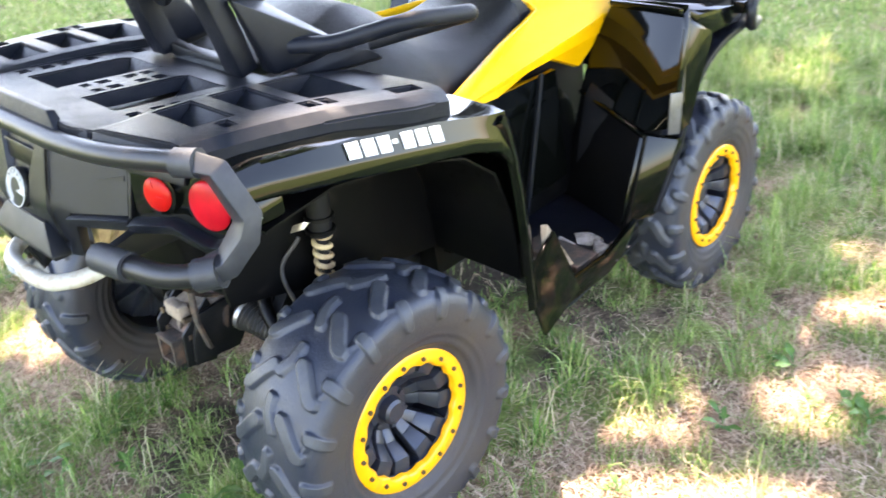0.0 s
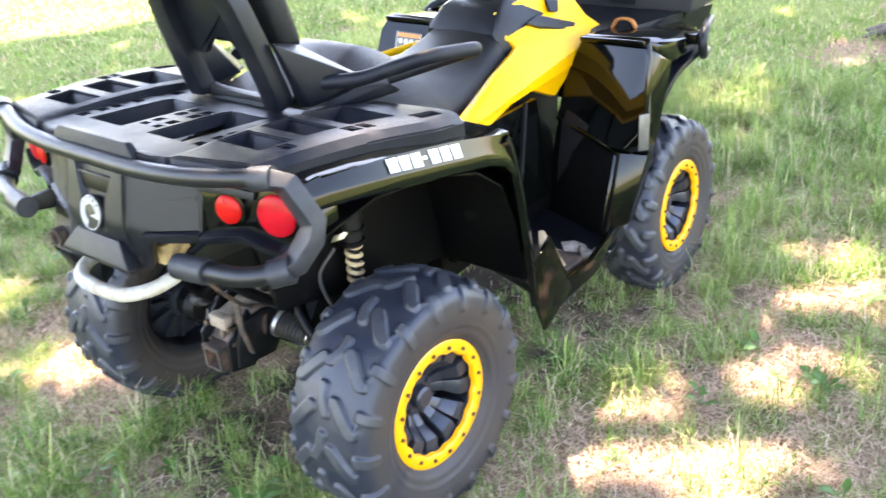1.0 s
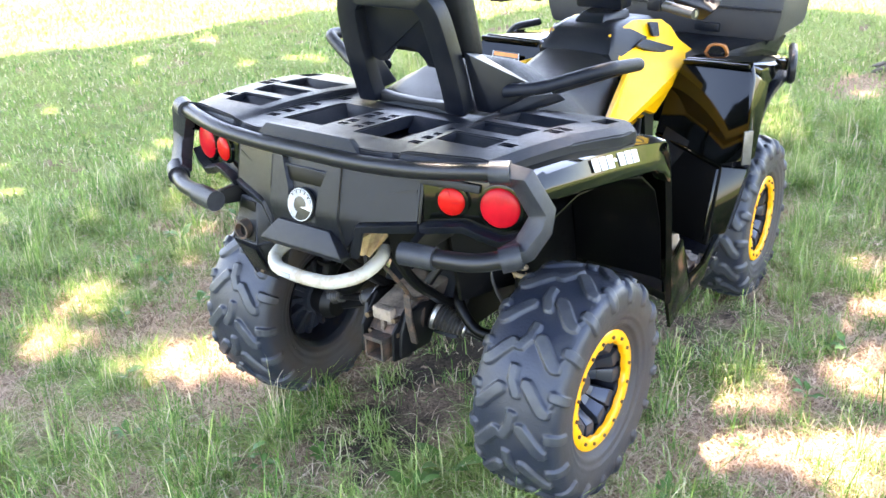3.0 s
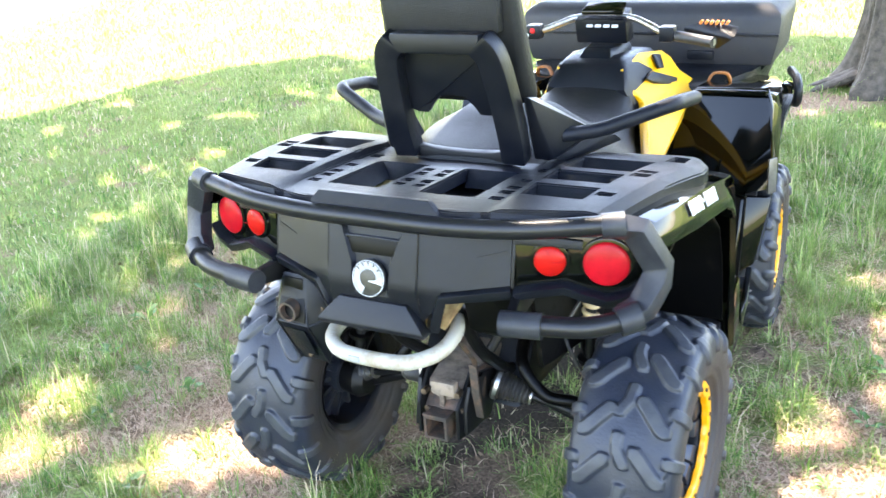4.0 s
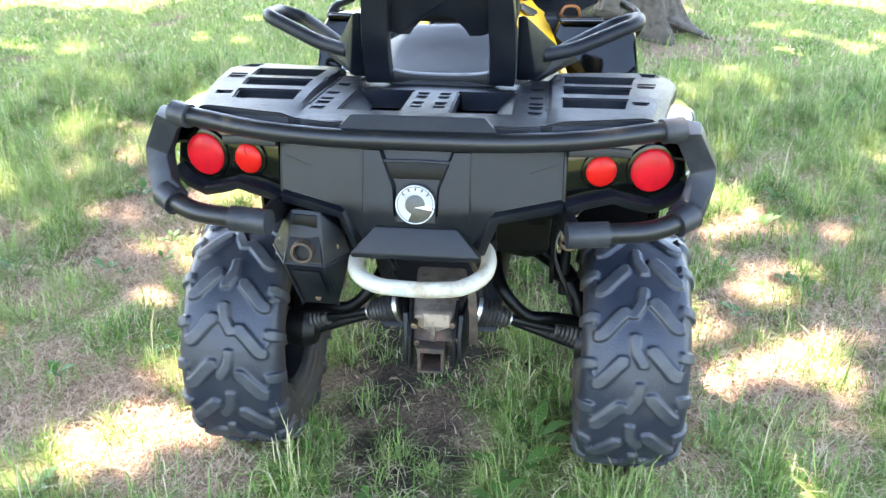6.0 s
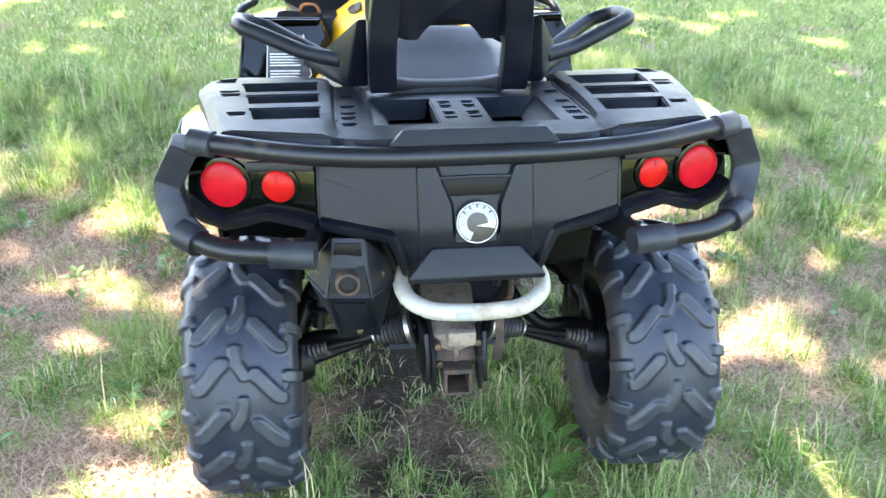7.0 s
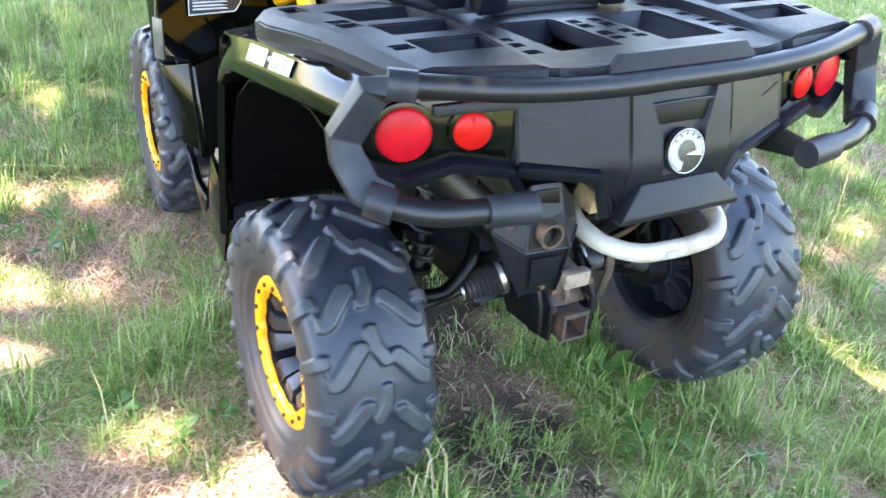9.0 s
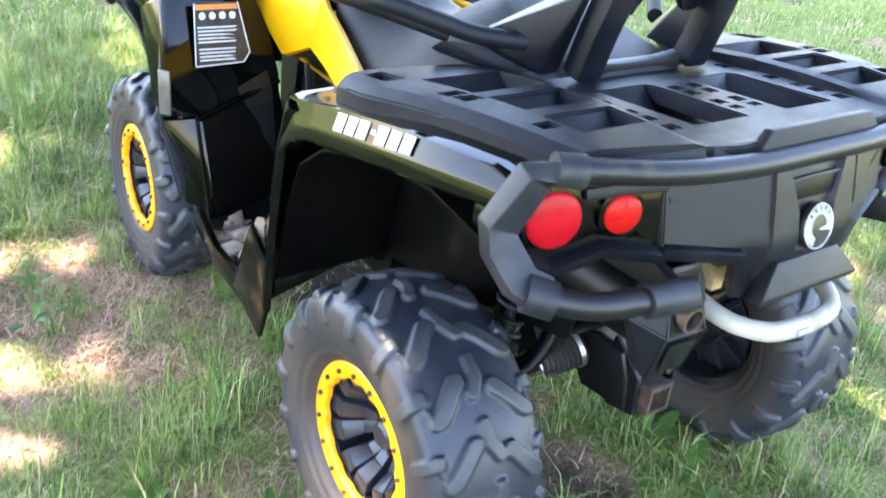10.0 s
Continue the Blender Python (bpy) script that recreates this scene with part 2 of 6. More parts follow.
def rounded(bm, width, angle=28, segments=2):
    if width > 0:
        edges = [e for e in bm.edges if len(e.link_faces) == 2 and e.calc_face_angle(0) > radians(angle)]
        old = [v.co.copy() for v in bm.verts]
        low = Vector([min(v[k] for v in old) - 0.002 for k in range(3)])
        high = Vector([max(v[k] for v in old) + 0.002 for k in range(3)])
        bmesh.ops.bevel(bm, geom=edges, offset=width, segments=segments, profile=0.6, affect="EDGES", clamp_overlap=True)
        for v in bm.verts:
            v.co = [min(max(v.co[k], low[k]), high[k]) for k in range(3)]
    return bm


def hull(points, bevel=0.004):
    bm = bmesh.new()
    for p in points:
        bm.verts.new(p)
    out = bmesh.ops.convex_hull(bm, input=bm.verts[:])
    loose = [v for v in bm.verts if not v.link_faces]
    bmesh.ops.delete(bm, geom=loose, context="VERTS")
    bmesh.ops.dissolve_limit(bm, angle_limit=radians(4), verts=bm.verts[:], edges=bm.edges[:])
    return rounded(bm, bevel)


def box(centre, size, bevel=0.004, turn=None):
    bm = bmesh.new()
    bmesh.ops.create_cube(bm, size=1.0)
    m = Matrix.Translation(centre) @ (turn or Matrix()) @ Matrix.Diagonal((*size, 1))
    bmesh.ops.transform(bm, matrix=m, verts=bm.verts)
    return rounded(bm, bevel)


def slab(outline, push, bevel=0.004):
    """A flat or slightly bent outline, given thickness along push."""
    bm = bmesh.new()
    a = [bm.verts.new(p) for p in outline]
    b = [bm.verts.new(Vector(p) + Vector(push)) for p in outline]
    n = len(a)
    bm.faces.new(a)
    bm.faces.new(b[::-1])
    for i in range(n):
        bm.faces.new((a[i], b[i], b[(i + 1) % n], a[(i + 1) % n]))
    bmesh.ops.recalc_face_normals(bm, faces=bm.faces)
    rounded(bm, bevel, 45)
    bmesh.ops.triangulate(bm, faces=[f for f in bm.faces if len(f.verts) > 4], ngon_method="EAR_CLIP")
    return bm


def shell(rows, thick=0.008, bevel=0.0, close=False):
    """A grid of points, row by row, made into a wall of the given thickness."""
    bm = bmesh.new()
    v = [[bm.verts.new(p) for p in row] for row in rows]
    for i in range(len(v) - 1):
        n = len(v[i])
        for j in range(n if close else n - 1):
            bm.faces.new((v[i][j], v[i][(j + 1) % n], v[i + 1][(j + 1) % n], v[i + 1][j]))
    bmesh.ops.recalc_face_normals(bm, faces=bm.faces)
    if thick:
        bmesh.ops.solidify(bm, geom=bm.faces[:], thickness=thick)
    return rounded(bm, bevel, 50)


def spline(points, n=6):
    """A smooth line through the points."""
    p = [Vector(q) for q in points]
    p = [2 * p[0] - p[1]] + p + [2 * p[-1] - p[-2]]
    out = []
    for i in range(1, len(p) - 2):
        for k in range(n):
            t = k / n
            out.append(0.5 * (2 * p[i] + (p[i + 1] - p[i - 1]) * t + (2 * p[i - 1] - 5 * p[i] + 4 * p[i + 1] - p[i + 2]) * t * t
                              + (3 * p[i] - p[i - 1] - 3 * p[i + 1] + p[i + 2]) * t ** 3))
    return out + [p[-2]]


def bend(points, r, n=6):
    """A line with its corners rounded by about r."""
    p = [Vector(q) for q in points]
    out = [p[0]]
    for i in range(1, len(p) - 1):
        a, b = p[i - 1] - p[i], p[i + 1] - p[i]
        d = min(r, a.length * 0.45, b.length * 0.45)
        a, b = p[i] + a.normalized() * d, p[i] + b.normalized() * d
        for k in range(n + 1):
            t = k / n
            out.append((1 - t) ** 2 * a + 2 * t * (1 - t) * p[i] + t * t * b)
    return out + [p[-1]]


def tube(path, r, sides=12, up=(0, 0, 1), flat=1.0, caps=True, bm=None):
    """A round (or flattened) bar along a line; r may be one radius or one for each point."""
    bm = bm or bmesh.new()
    path = [Vector(q) for q in path]
    rr = r if isinstance(r, (list, tuple)) else [r] * len(path)
    rings, side = [], None
    for i, p in enumerate(path):
        d = (path[min(i + 1, len(path) - 1)] - path[max(i - 1, 0)]).normalized()
        if side is None:
            side = d.cross(Vector(up))
            if side.length < 1e-3:
                side = d.cross(Vector((1, 0.1, 0)))
        side = (side - d * side.dot(d)).normalized()
        top = side.cross(d)
        rings.append([bm.verts.new(p + rr[i] * (math.cos(a) * side + flat * math.sin(a) * top)) for a in (2 * math.pi * k / sides for k in range(sides))])
    for a, b in zip(rings, rings[1:]):
        for k in range(sides):
            bm.faces.new((a[k], a[(k + 1) % sides], b[(k + 1) % sides], b[k]))
    if caps:
        bm.faces.new(rings[0][::-1])
        bm.faces.new(rings[-1])
    return bm


def strip(path, across, w, t, bevel=0.004):
    """A bar of oblong section along a line: w wide along `across`, t thick."""
    bm = bmesh.new()
    path = [Vector(q) for q in path]
    rings = []
    for i, p in enumerate(path):
        d = (path[min(i + 1, len(path) - 1)] - path[max(i - 1, 0)]).normalized()
        s = Vector(across)
        s = (s - d * s.dot(d)).normalized()
        n = d.cross(s)
        rings.append([bm.verts.new(p + a * s * w / 2 + b * n * t / 2) for a, b in ((-1, -1), (1, -1), (1, 1), (-1, 1))])
    for a, b in zip(rings, rings[1:]):
        for k in range(4):
            bm.faces.new((a[k], a[(k + 1) % 4], b[(k + 1) % 4], b[k]))
    bm.faces.new(rings[0][::-1])
    bm.faces.new(rings[-1])
    bmesh.ops.recalc_face_normals(bm, faces=bm.faces)
    return rounded(bm, bevel)


def lathe(profile, sides=48, bm=None):
    """A body of revolution about x; profile of (x, radius)."""
    bm = bm or bmesh.new()
    rings = []
    for x, r in profile:
        rings.append([bm.verts.new((x, r * math.cos(a), r * math.sin(a))) for a in (2 * math.pi * k / sides for k in range(sides))])
    for a, b in zip(rings, rings[1:]):
        for k in range(sides):
            bm.faces.new((a[k], a[(k + 1) % sides], b[(k + 1) % sides], b[k]))
    return bm


def disc(centre, normal, r, depth, sides=28, bevel=0.003):
    """A short cylinder whose front lies at centre and that reaches back along the normal."""
    n = Vector(normal).normalized()
    bm = bmesh.new()
    bmesh.ops.create_cone(bm, cap_ends=True, segments=sides, radius1=r, radius2=r, depth=depth)
    m = Matrix.Translation(Vector(centre) - n * depth / 2) @ n.to_track_quat("Z", "Y").to_matrix().to_4x4()
    bmesh.ops.transform(bm, matrix=m, verts=bm.verts)
    return rounded(bm, bevel, 40)


def join(*parts):
    bm = bmesh.new()
    for one in parts:
        me = bpy.data.meshes.new("tmp")
        one.to_mesh(me)
        one.free()
        bm.from_mesh(me)
        bpy.data.meshes.remove(me)
    return bm


def sides_of(points, s):
    return [(s * p[0], p[1], p[2]) for p in points]


# ---- ground ----
def rise(x, y):
    """Height of the lawn: flat where the vehicle stands, rising gently ahead and to one side."""
    a, b = np.maximum(0, y - 1.0), np.maximum(0, -x - 1.6)
    return 0.070 * a * a / (a + 0.7) + 0.03 * b * b / (b + 0.9)


class Patchy:
    """Smooth random values over the plan."""

    def __init__(self, seed, cell):
        self.grid, self.cell = np.random.RandomState(seed).rand(64, 64), cell

    def __call__(self, x, y):
        u, v = np.asarray(x) / self.cell + 500, np.asarray(y) / self.cell + 500
        i, j = np.floor(u).astype(int), np.floor(v).astype(int)
        f, g = u - i, v - j
        f, g = f * f * (3 - 2 * f), g * g * (3 - 2 * g)
        a = self.grid
        i0, i1, j0, j1 = i % 64, (i + 1) % 64, j % 64, (j + 1) % 64
        return (a[i0, j0] * (1 - f) + a[i1, j0] * f) * (1 - g) + (a[i0, j1] * (1 - f) + a[i1, j1] * f) * g


BROAD, MEDIUM, SMALL, TINY = Patchy(3, 0.55), Patchy(5, 0.22), Patchy(7, 0.07), Patchy(9, 0.12)


def mesh_of(name, verts, faces, mat, parent=None):
    me = bpy.data.meshes.new(name)
    me.from_pydata(verts.tolist() if hasattr(verts, "tolist") else verts, [], faces)
    me.materials.append(mat)
    ob = new(name, me)
    ob.parent = parent
    return ob


def build_ground():
    near = np.concatenate([np.arange(-8, -3, 0.10), np.arange(-3, 3.5, 0.03), np.arange(3.5, 10.01, 0.10)])
    far = np.array([14, 20, 30, 50, 90, 160, 300, 600, 1200])
    line = np.concatenate([-far[::-1], near, far])
    gx, gy = np.meshgrid(line, line)
    close = (np.abs(gx) < 8) & (np.abs(gy) < 9)
    z = rise(np.clip(gx, -9, 9), np.clip(gy, -9, 10)) + np.where(close, 0.03 * (MEDIUM(gx, gy) - 0.5) + 0.02 * (BROAD(gx, gy) - 0.5), 0)
    n = len(line)
    verts = np.stack([gx.ravel(), gy.ravel(), z.ravel() - 0.01], 1)
    i = np.arange(n * n).reshape(n, n)
    faces = np.stack([i[:-1, :-1], i[:-1, 1:], i[1:, 1:], i[1:, :-1]], -1).reshape(-1, 4).tolist()
    ob = mesh_of("ground", verts, faces, GROUND)
    ob.data.polygons.foreach_set("use_smooth", [True] * len(ob.data.polygons))
    x, y = gx.ravel(), gy.ravel()
    away = np.hypot(x, y) > 9
    for name, values in (("lush", np.where(away, 0.62, lushness(x, y))), ("wear_and_shade", np.where(away, 0.0, earth_and_shade(x, y)))):
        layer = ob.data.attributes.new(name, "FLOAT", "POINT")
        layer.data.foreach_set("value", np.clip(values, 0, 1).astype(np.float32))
    tagged(ob, "patchy green lawn with dry brown thatch and bare earth, shade painted in below the vehicle", "ground", kind="structure")


def blades(rng, x, y, height, width, lean, flat=0.0):
    """Curved blades of grass, five points each."""
    n = len(x)
    a, b = rng.uniform(0, 2 * np.pi, n), rng.uniform(0, 2 * np.pi, n)
    dx, dy = np.cos(a), np.sin(a)
    wx, wy = np.cos(b) * width / 2, np.sin(b) * width / 2
    z = rise(x, y) - 0.008
    mid, tip = lean * 0.28 * height, lean * height
    hz = height * np.sqrt(np.clip(1 - (0.85 * np.minimum(lean, 1.1)) ** 2, 0.02, 1)) * (1 - flat)
    v = np.empty((n, 5, 3))
    v[:, 0] = np.stack([x - wx, y - wy, z], 1)
    v[:, 1] = np.stack([x + wx, y + wy, z], 1)
    v[:, 2] = np.stack([x + wx * 0.8 + dx * mid, y + wy * 0.8 + dy * mid, z + hz * 0.72 + 0.006], 1)
    v[:, 3] = np.stack([x - wx * 0.8 + dx * mid, y - wy * 0.8 + dy * mid, z + hz * 0.72 + 0.006], 1)
    v[:, 4] = np.stack([x + dx * tip, y + dy * tip, z + hz + 0.004], 1)
    return v


def grass_object(name, v, mat, label):
    n = len(v)
    me = bpy.data.meshes.new(name)
    base = np.arange(n)[:, None] * 5
    loops = np.concatenate([base + np.array([0, 1, 2, 3]), base + np.array([3, 2, 4])], 1).ravel()
    me.vertices.add(5 * n)
    me.vertices.foreach_set("co", v.reshape(-1).astype(np.float32))
    me.loops.add(7 * n)
    me.loops.foreach_set("vertex_index", loops.astype(np.int32))
    me.polygons.add(2 * n)
    starts = (np.arange(n)[:, None] * 7 + np.array([0, 4])).ravel()
    me.polygons.foreach_set("loop_start", starts.astype(np.int32))
    me.update(calc_edges=True)
    me.validate()
    me.materials.append(mat)
    tagged(new(name, me), label, "grass", kind="stuff")


def free_spot(x, y):
    """Away from the tyres."""
    out = np.ones(len(x), bool)
    for cx, cy, wx, wy in ((0.512, 0, 0.13, 0.12), (-0.512, 0, 0.13, 0.12), (0.496, 1.367, 0.11, 0.12), (-0.496, 1.367, 0.11, 0.12)):
        out &= ~((np.abs(x - cx) < wx) & (np.abs(y - cy) < wy))
    return out & ~((x - 0.80) ** 2 + (y - 4.40) ** 2 < 0.33 ** 2)


def earth_and_shade(x, y):
    """Dark worn earth and painted shade below the vehicle, and a few small spots."""
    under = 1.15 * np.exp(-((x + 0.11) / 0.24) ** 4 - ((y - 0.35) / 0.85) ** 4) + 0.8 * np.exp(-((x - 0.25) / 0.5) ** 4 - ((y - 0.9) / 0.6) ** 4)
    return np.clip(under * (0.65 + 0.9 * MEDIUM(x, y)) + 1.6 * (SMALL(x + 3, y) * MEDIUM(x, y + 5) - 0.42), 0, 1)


def lushness(x, y):
    """How thickly the grass grows: thin on the sunny dry side, thick elsewhere."""
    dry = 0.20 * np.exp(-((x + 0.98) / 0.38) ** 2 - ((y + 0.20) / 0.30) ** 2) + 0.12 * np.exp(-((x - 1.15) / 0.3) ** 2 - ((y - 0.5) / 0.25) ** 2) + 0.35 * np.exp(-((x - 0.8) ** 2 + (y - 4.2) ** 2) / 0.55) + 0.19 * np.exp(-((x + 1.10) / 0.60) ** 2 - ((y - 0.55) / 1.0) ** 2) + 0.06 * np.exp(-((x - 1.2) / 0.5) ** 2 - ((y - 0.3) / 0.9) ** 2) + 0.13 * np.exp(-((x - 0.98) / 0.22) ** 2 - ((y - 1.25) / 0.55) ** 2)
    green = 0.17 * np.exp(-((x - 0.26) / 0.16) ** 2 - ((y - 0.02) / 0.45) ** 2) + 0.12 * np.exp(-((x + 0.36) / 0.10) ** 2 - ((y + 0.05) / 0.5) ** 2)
    return green - 0.005 + BROAD(x, y) * 0.20 + MEDIUM(x, y) * 0.42 + TINY(x, y) * 0.46 - 0.30 * earth_and_shade(x, y) - dry + 0.24 * np.clip(np.maximum((y - 1.6) / 1.2, (-x - 1.5) / 1.0), 0, 1)


def build_grass():
    rng = np.random.RandomState(11)
    n = 560000
    x, y = rng.uniform(-2.7, 2.3, n), rng.uniform(-1.5, 3.4, n)
    lush, tuft = lushness(x, y), SMALL(x, y)
    keep = free_spot(x, y) & (rng.rand(n) < np.clip((lush - 0.20) * 2.2, 0.05, 1.0) * np.clip((tuft - 0.36) * 3.4, 0.05, 1.0))
    x, y, lush, tuft = x[keep], y[keep], lush[keep], tuft[keep]
    tall = rng.gamma(3.2, 0.3125, len(x)) * (0.014 + 0.078 * np.clip(lush, 0, 1)) * (0.30 + 1.40 * tuft)
    grass_object("lawn_grass", blades(rng, x, y, tall, rng.uniform(0.0016, 0.0044, len(x)), np.abs(rng.normal(0.92, 0.42, len(x)))), GRASS, "uneven green grass blades growing through dry thatch")
    n = 260000
    x, y = rng.uniform(-7.5, 6.0, n), rng.uniform(-5.0, 8.0, n)
    keep = ~((np.abs(x + 0.2) < 2.45) & (y < 3.4) & (y > -1.5)) & (rng.rand(n) < np.clip((lushness(x, y) - 0.15) * 2.6, 0.15, 1)) & free_spot(x, y)
    x, y = x[keep], y[keep]
    grass_object("far_lawn_grass", blades(rng, x, y, rng.uniform(0.018, 0.050, len(x)), rng.uniform(0.004, 0.009, len(x)), np.abs(rng.normal(0.8, 0.3, len(x)))), GRASS, "short green lawn grass further off under the tree")
    n = 150000
    x, y = rng.uniform(-2.1, 2.0, n), rng.uniform(-1.3, 2.4, n)
    below = np.exp(-(x / 0.45) ** 6 - ((y - 0.75) / 1.05) ** 6)
    keep = free_spot(x, y) & (rng.rand(n) < np.clip(1.2 - lushness(x, y) * 1.3, 0.12, 1) * (1 - 0.75 * earth_and_shade(x, y)) * (1 - 0.92 * below))
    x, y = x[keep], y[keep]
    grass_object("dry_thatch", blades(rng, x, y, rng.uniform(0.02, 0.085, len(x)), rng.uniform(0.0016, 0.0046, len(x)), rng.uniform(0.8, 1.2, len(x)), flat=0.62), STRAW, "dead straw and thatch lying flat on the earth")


def build_litter():
    """Curled brown bits of dead leaf, strewn about."""
    rng = np.random.RandomState(4)
    n = 5200
    x, y = rng.uniform(-2.6, 2.2, n), rng.uniform(-1.4, 3.2, n)
    keep = free_spot(x, y) & (rng.rand(n) < np.clip(1.2 - 1.5 * lushness(x, y), 0.1, 1) * (1 - 0.7 * earth_and_shade(x, y)))
    x, y = x[keep], y[keep]
    n = len(x)
    a, size = rng.uniform(0, 6.28, n), rng.uniform(0.004, 0.014, n)
    v = np.empty((n, 5, 3))
    z = rise(x, y) + rng.uniform(0.002, 0.014, n)
    for k, (u, w, up) in enumerate(((-1, -0.4, 0.3), (-0.6, 0.5, 0.0), (0.7, 0.45, 0.0), (0.8, -0.35, 0.35), (1.3, 0.1, 0.5))):
        v[:, k] = np.stack([x + size * (u * np.cos(a) - w * np.sin(a)), y + size * (u * np.sin(a) + w * np.cos(a)), z + up * size * rng.uniform(0, 1, n)], 1)
    grass_object("leaf_litter", v, LITTER, "dry brown leaf fragments scattered on the ground")


def weed_at(x, y, rng, big):
    """A broad-leaved weed: a rosette of pointed leaves on short stalks."""
    weed = new("weed")
    weed.location = (x, y, float(rise(np.array([x]), np.array([y]))[0]) + 0.004)
    tagged(weed, "small broad-leaved green weed growing in the lawn", "weed", "weeds in the lawn")
    for k in range(rng.randint(5, 9)):
        bm = bmesh.new()
        a, length, lift = rng.uniform(0, 6.28), big * rng.uniform(0.6, 1.1), rng.uniform(0.5, 1.5)
        out, side = Vector((math.cos(a), math.sin(a), 0)), Vector((-math.sin(a), math.cos(a), 0))
        rows = []
        for f, w in ((0.0, 0.03), (0.30, 0.05), (0.45, 0.20), (0.65, 0.17), (0.85, 0.11), (1.0, 0.02)):
            c = out * (length * f) + Vector((0, 0, length * (lift * f - 0.55 * lift * f * f)))
            fold = Vector((0, 0, 0.25 * w * length))
            rows.append([bm.verts.new(c - side * w * length + fold), bm.verts.new(c), bm.verts.new(c + side * w * length + fold)])
        for p, q in zip(rows, rows[1:]):
            for i in range(2):
                bm.faces.new((p[i], p[i + 1], q[i + 1], q[i]))
        part("leaf", bm, WEED, weed, smooth=80)


build_ground()
build_grass()
build_litter()
weeds = random.Random(31)
for wx, wy, wb in ((0.215, -0.20, 0.13), (0.27, -0.06, 0.11), (0.19, -0.32, 0.08), (-0.93, 0.33, 0.10), (-0.70, 0.20, 0.09), (0.31, -0.38, 0.09), (-1.25, 0.12, 0.11), (-1.40, 0.85, 0.12), (0.80, 0.05, 0.09), (1.25, 1.00, 0.11),
                   (0.05, -0.55, 0.07), (-0.12, -0.62, 0.08), (-1.05, 1.35, 0.10), (1.45, 0.55, 0.10), (-0.30, -0.25, 0.06), (-1.75, 0.25, 0.11), (1.30, 1.75, 0.12), (0.95, -0.55, 0.10), (-0.75, -0.60, 0.08), (-1.55, 1.55, 0.12)):
    weed_at(wx, wy, weeds, wb * (1.0 if abs(wx - 0.22) < 0.06 else 0.65))
strewn = 0
while strewn < 44:
    wx, wy = weeds.uniform(-1.9, 1.6), weeds.uniform(-0.75, 1.9)
    if (abs(wx) > 0.75 or wy < -0.2) and (wx < -0.2 or weeds.random() < 0.55):
        weed_at(wx, wy, weeds, weeds.uniform(0.035, 0.075))
        strewn += 1


# ---- the quad bike ----
bike = tagged(new("quad_bike"), "black and yellow quad bike with rear rack and passenger backrest", "quad bike")
REAR_X, FRONT_X, AXLE_Z, WHEELBASE = 0.512, 0.496, 0.317, 1.367


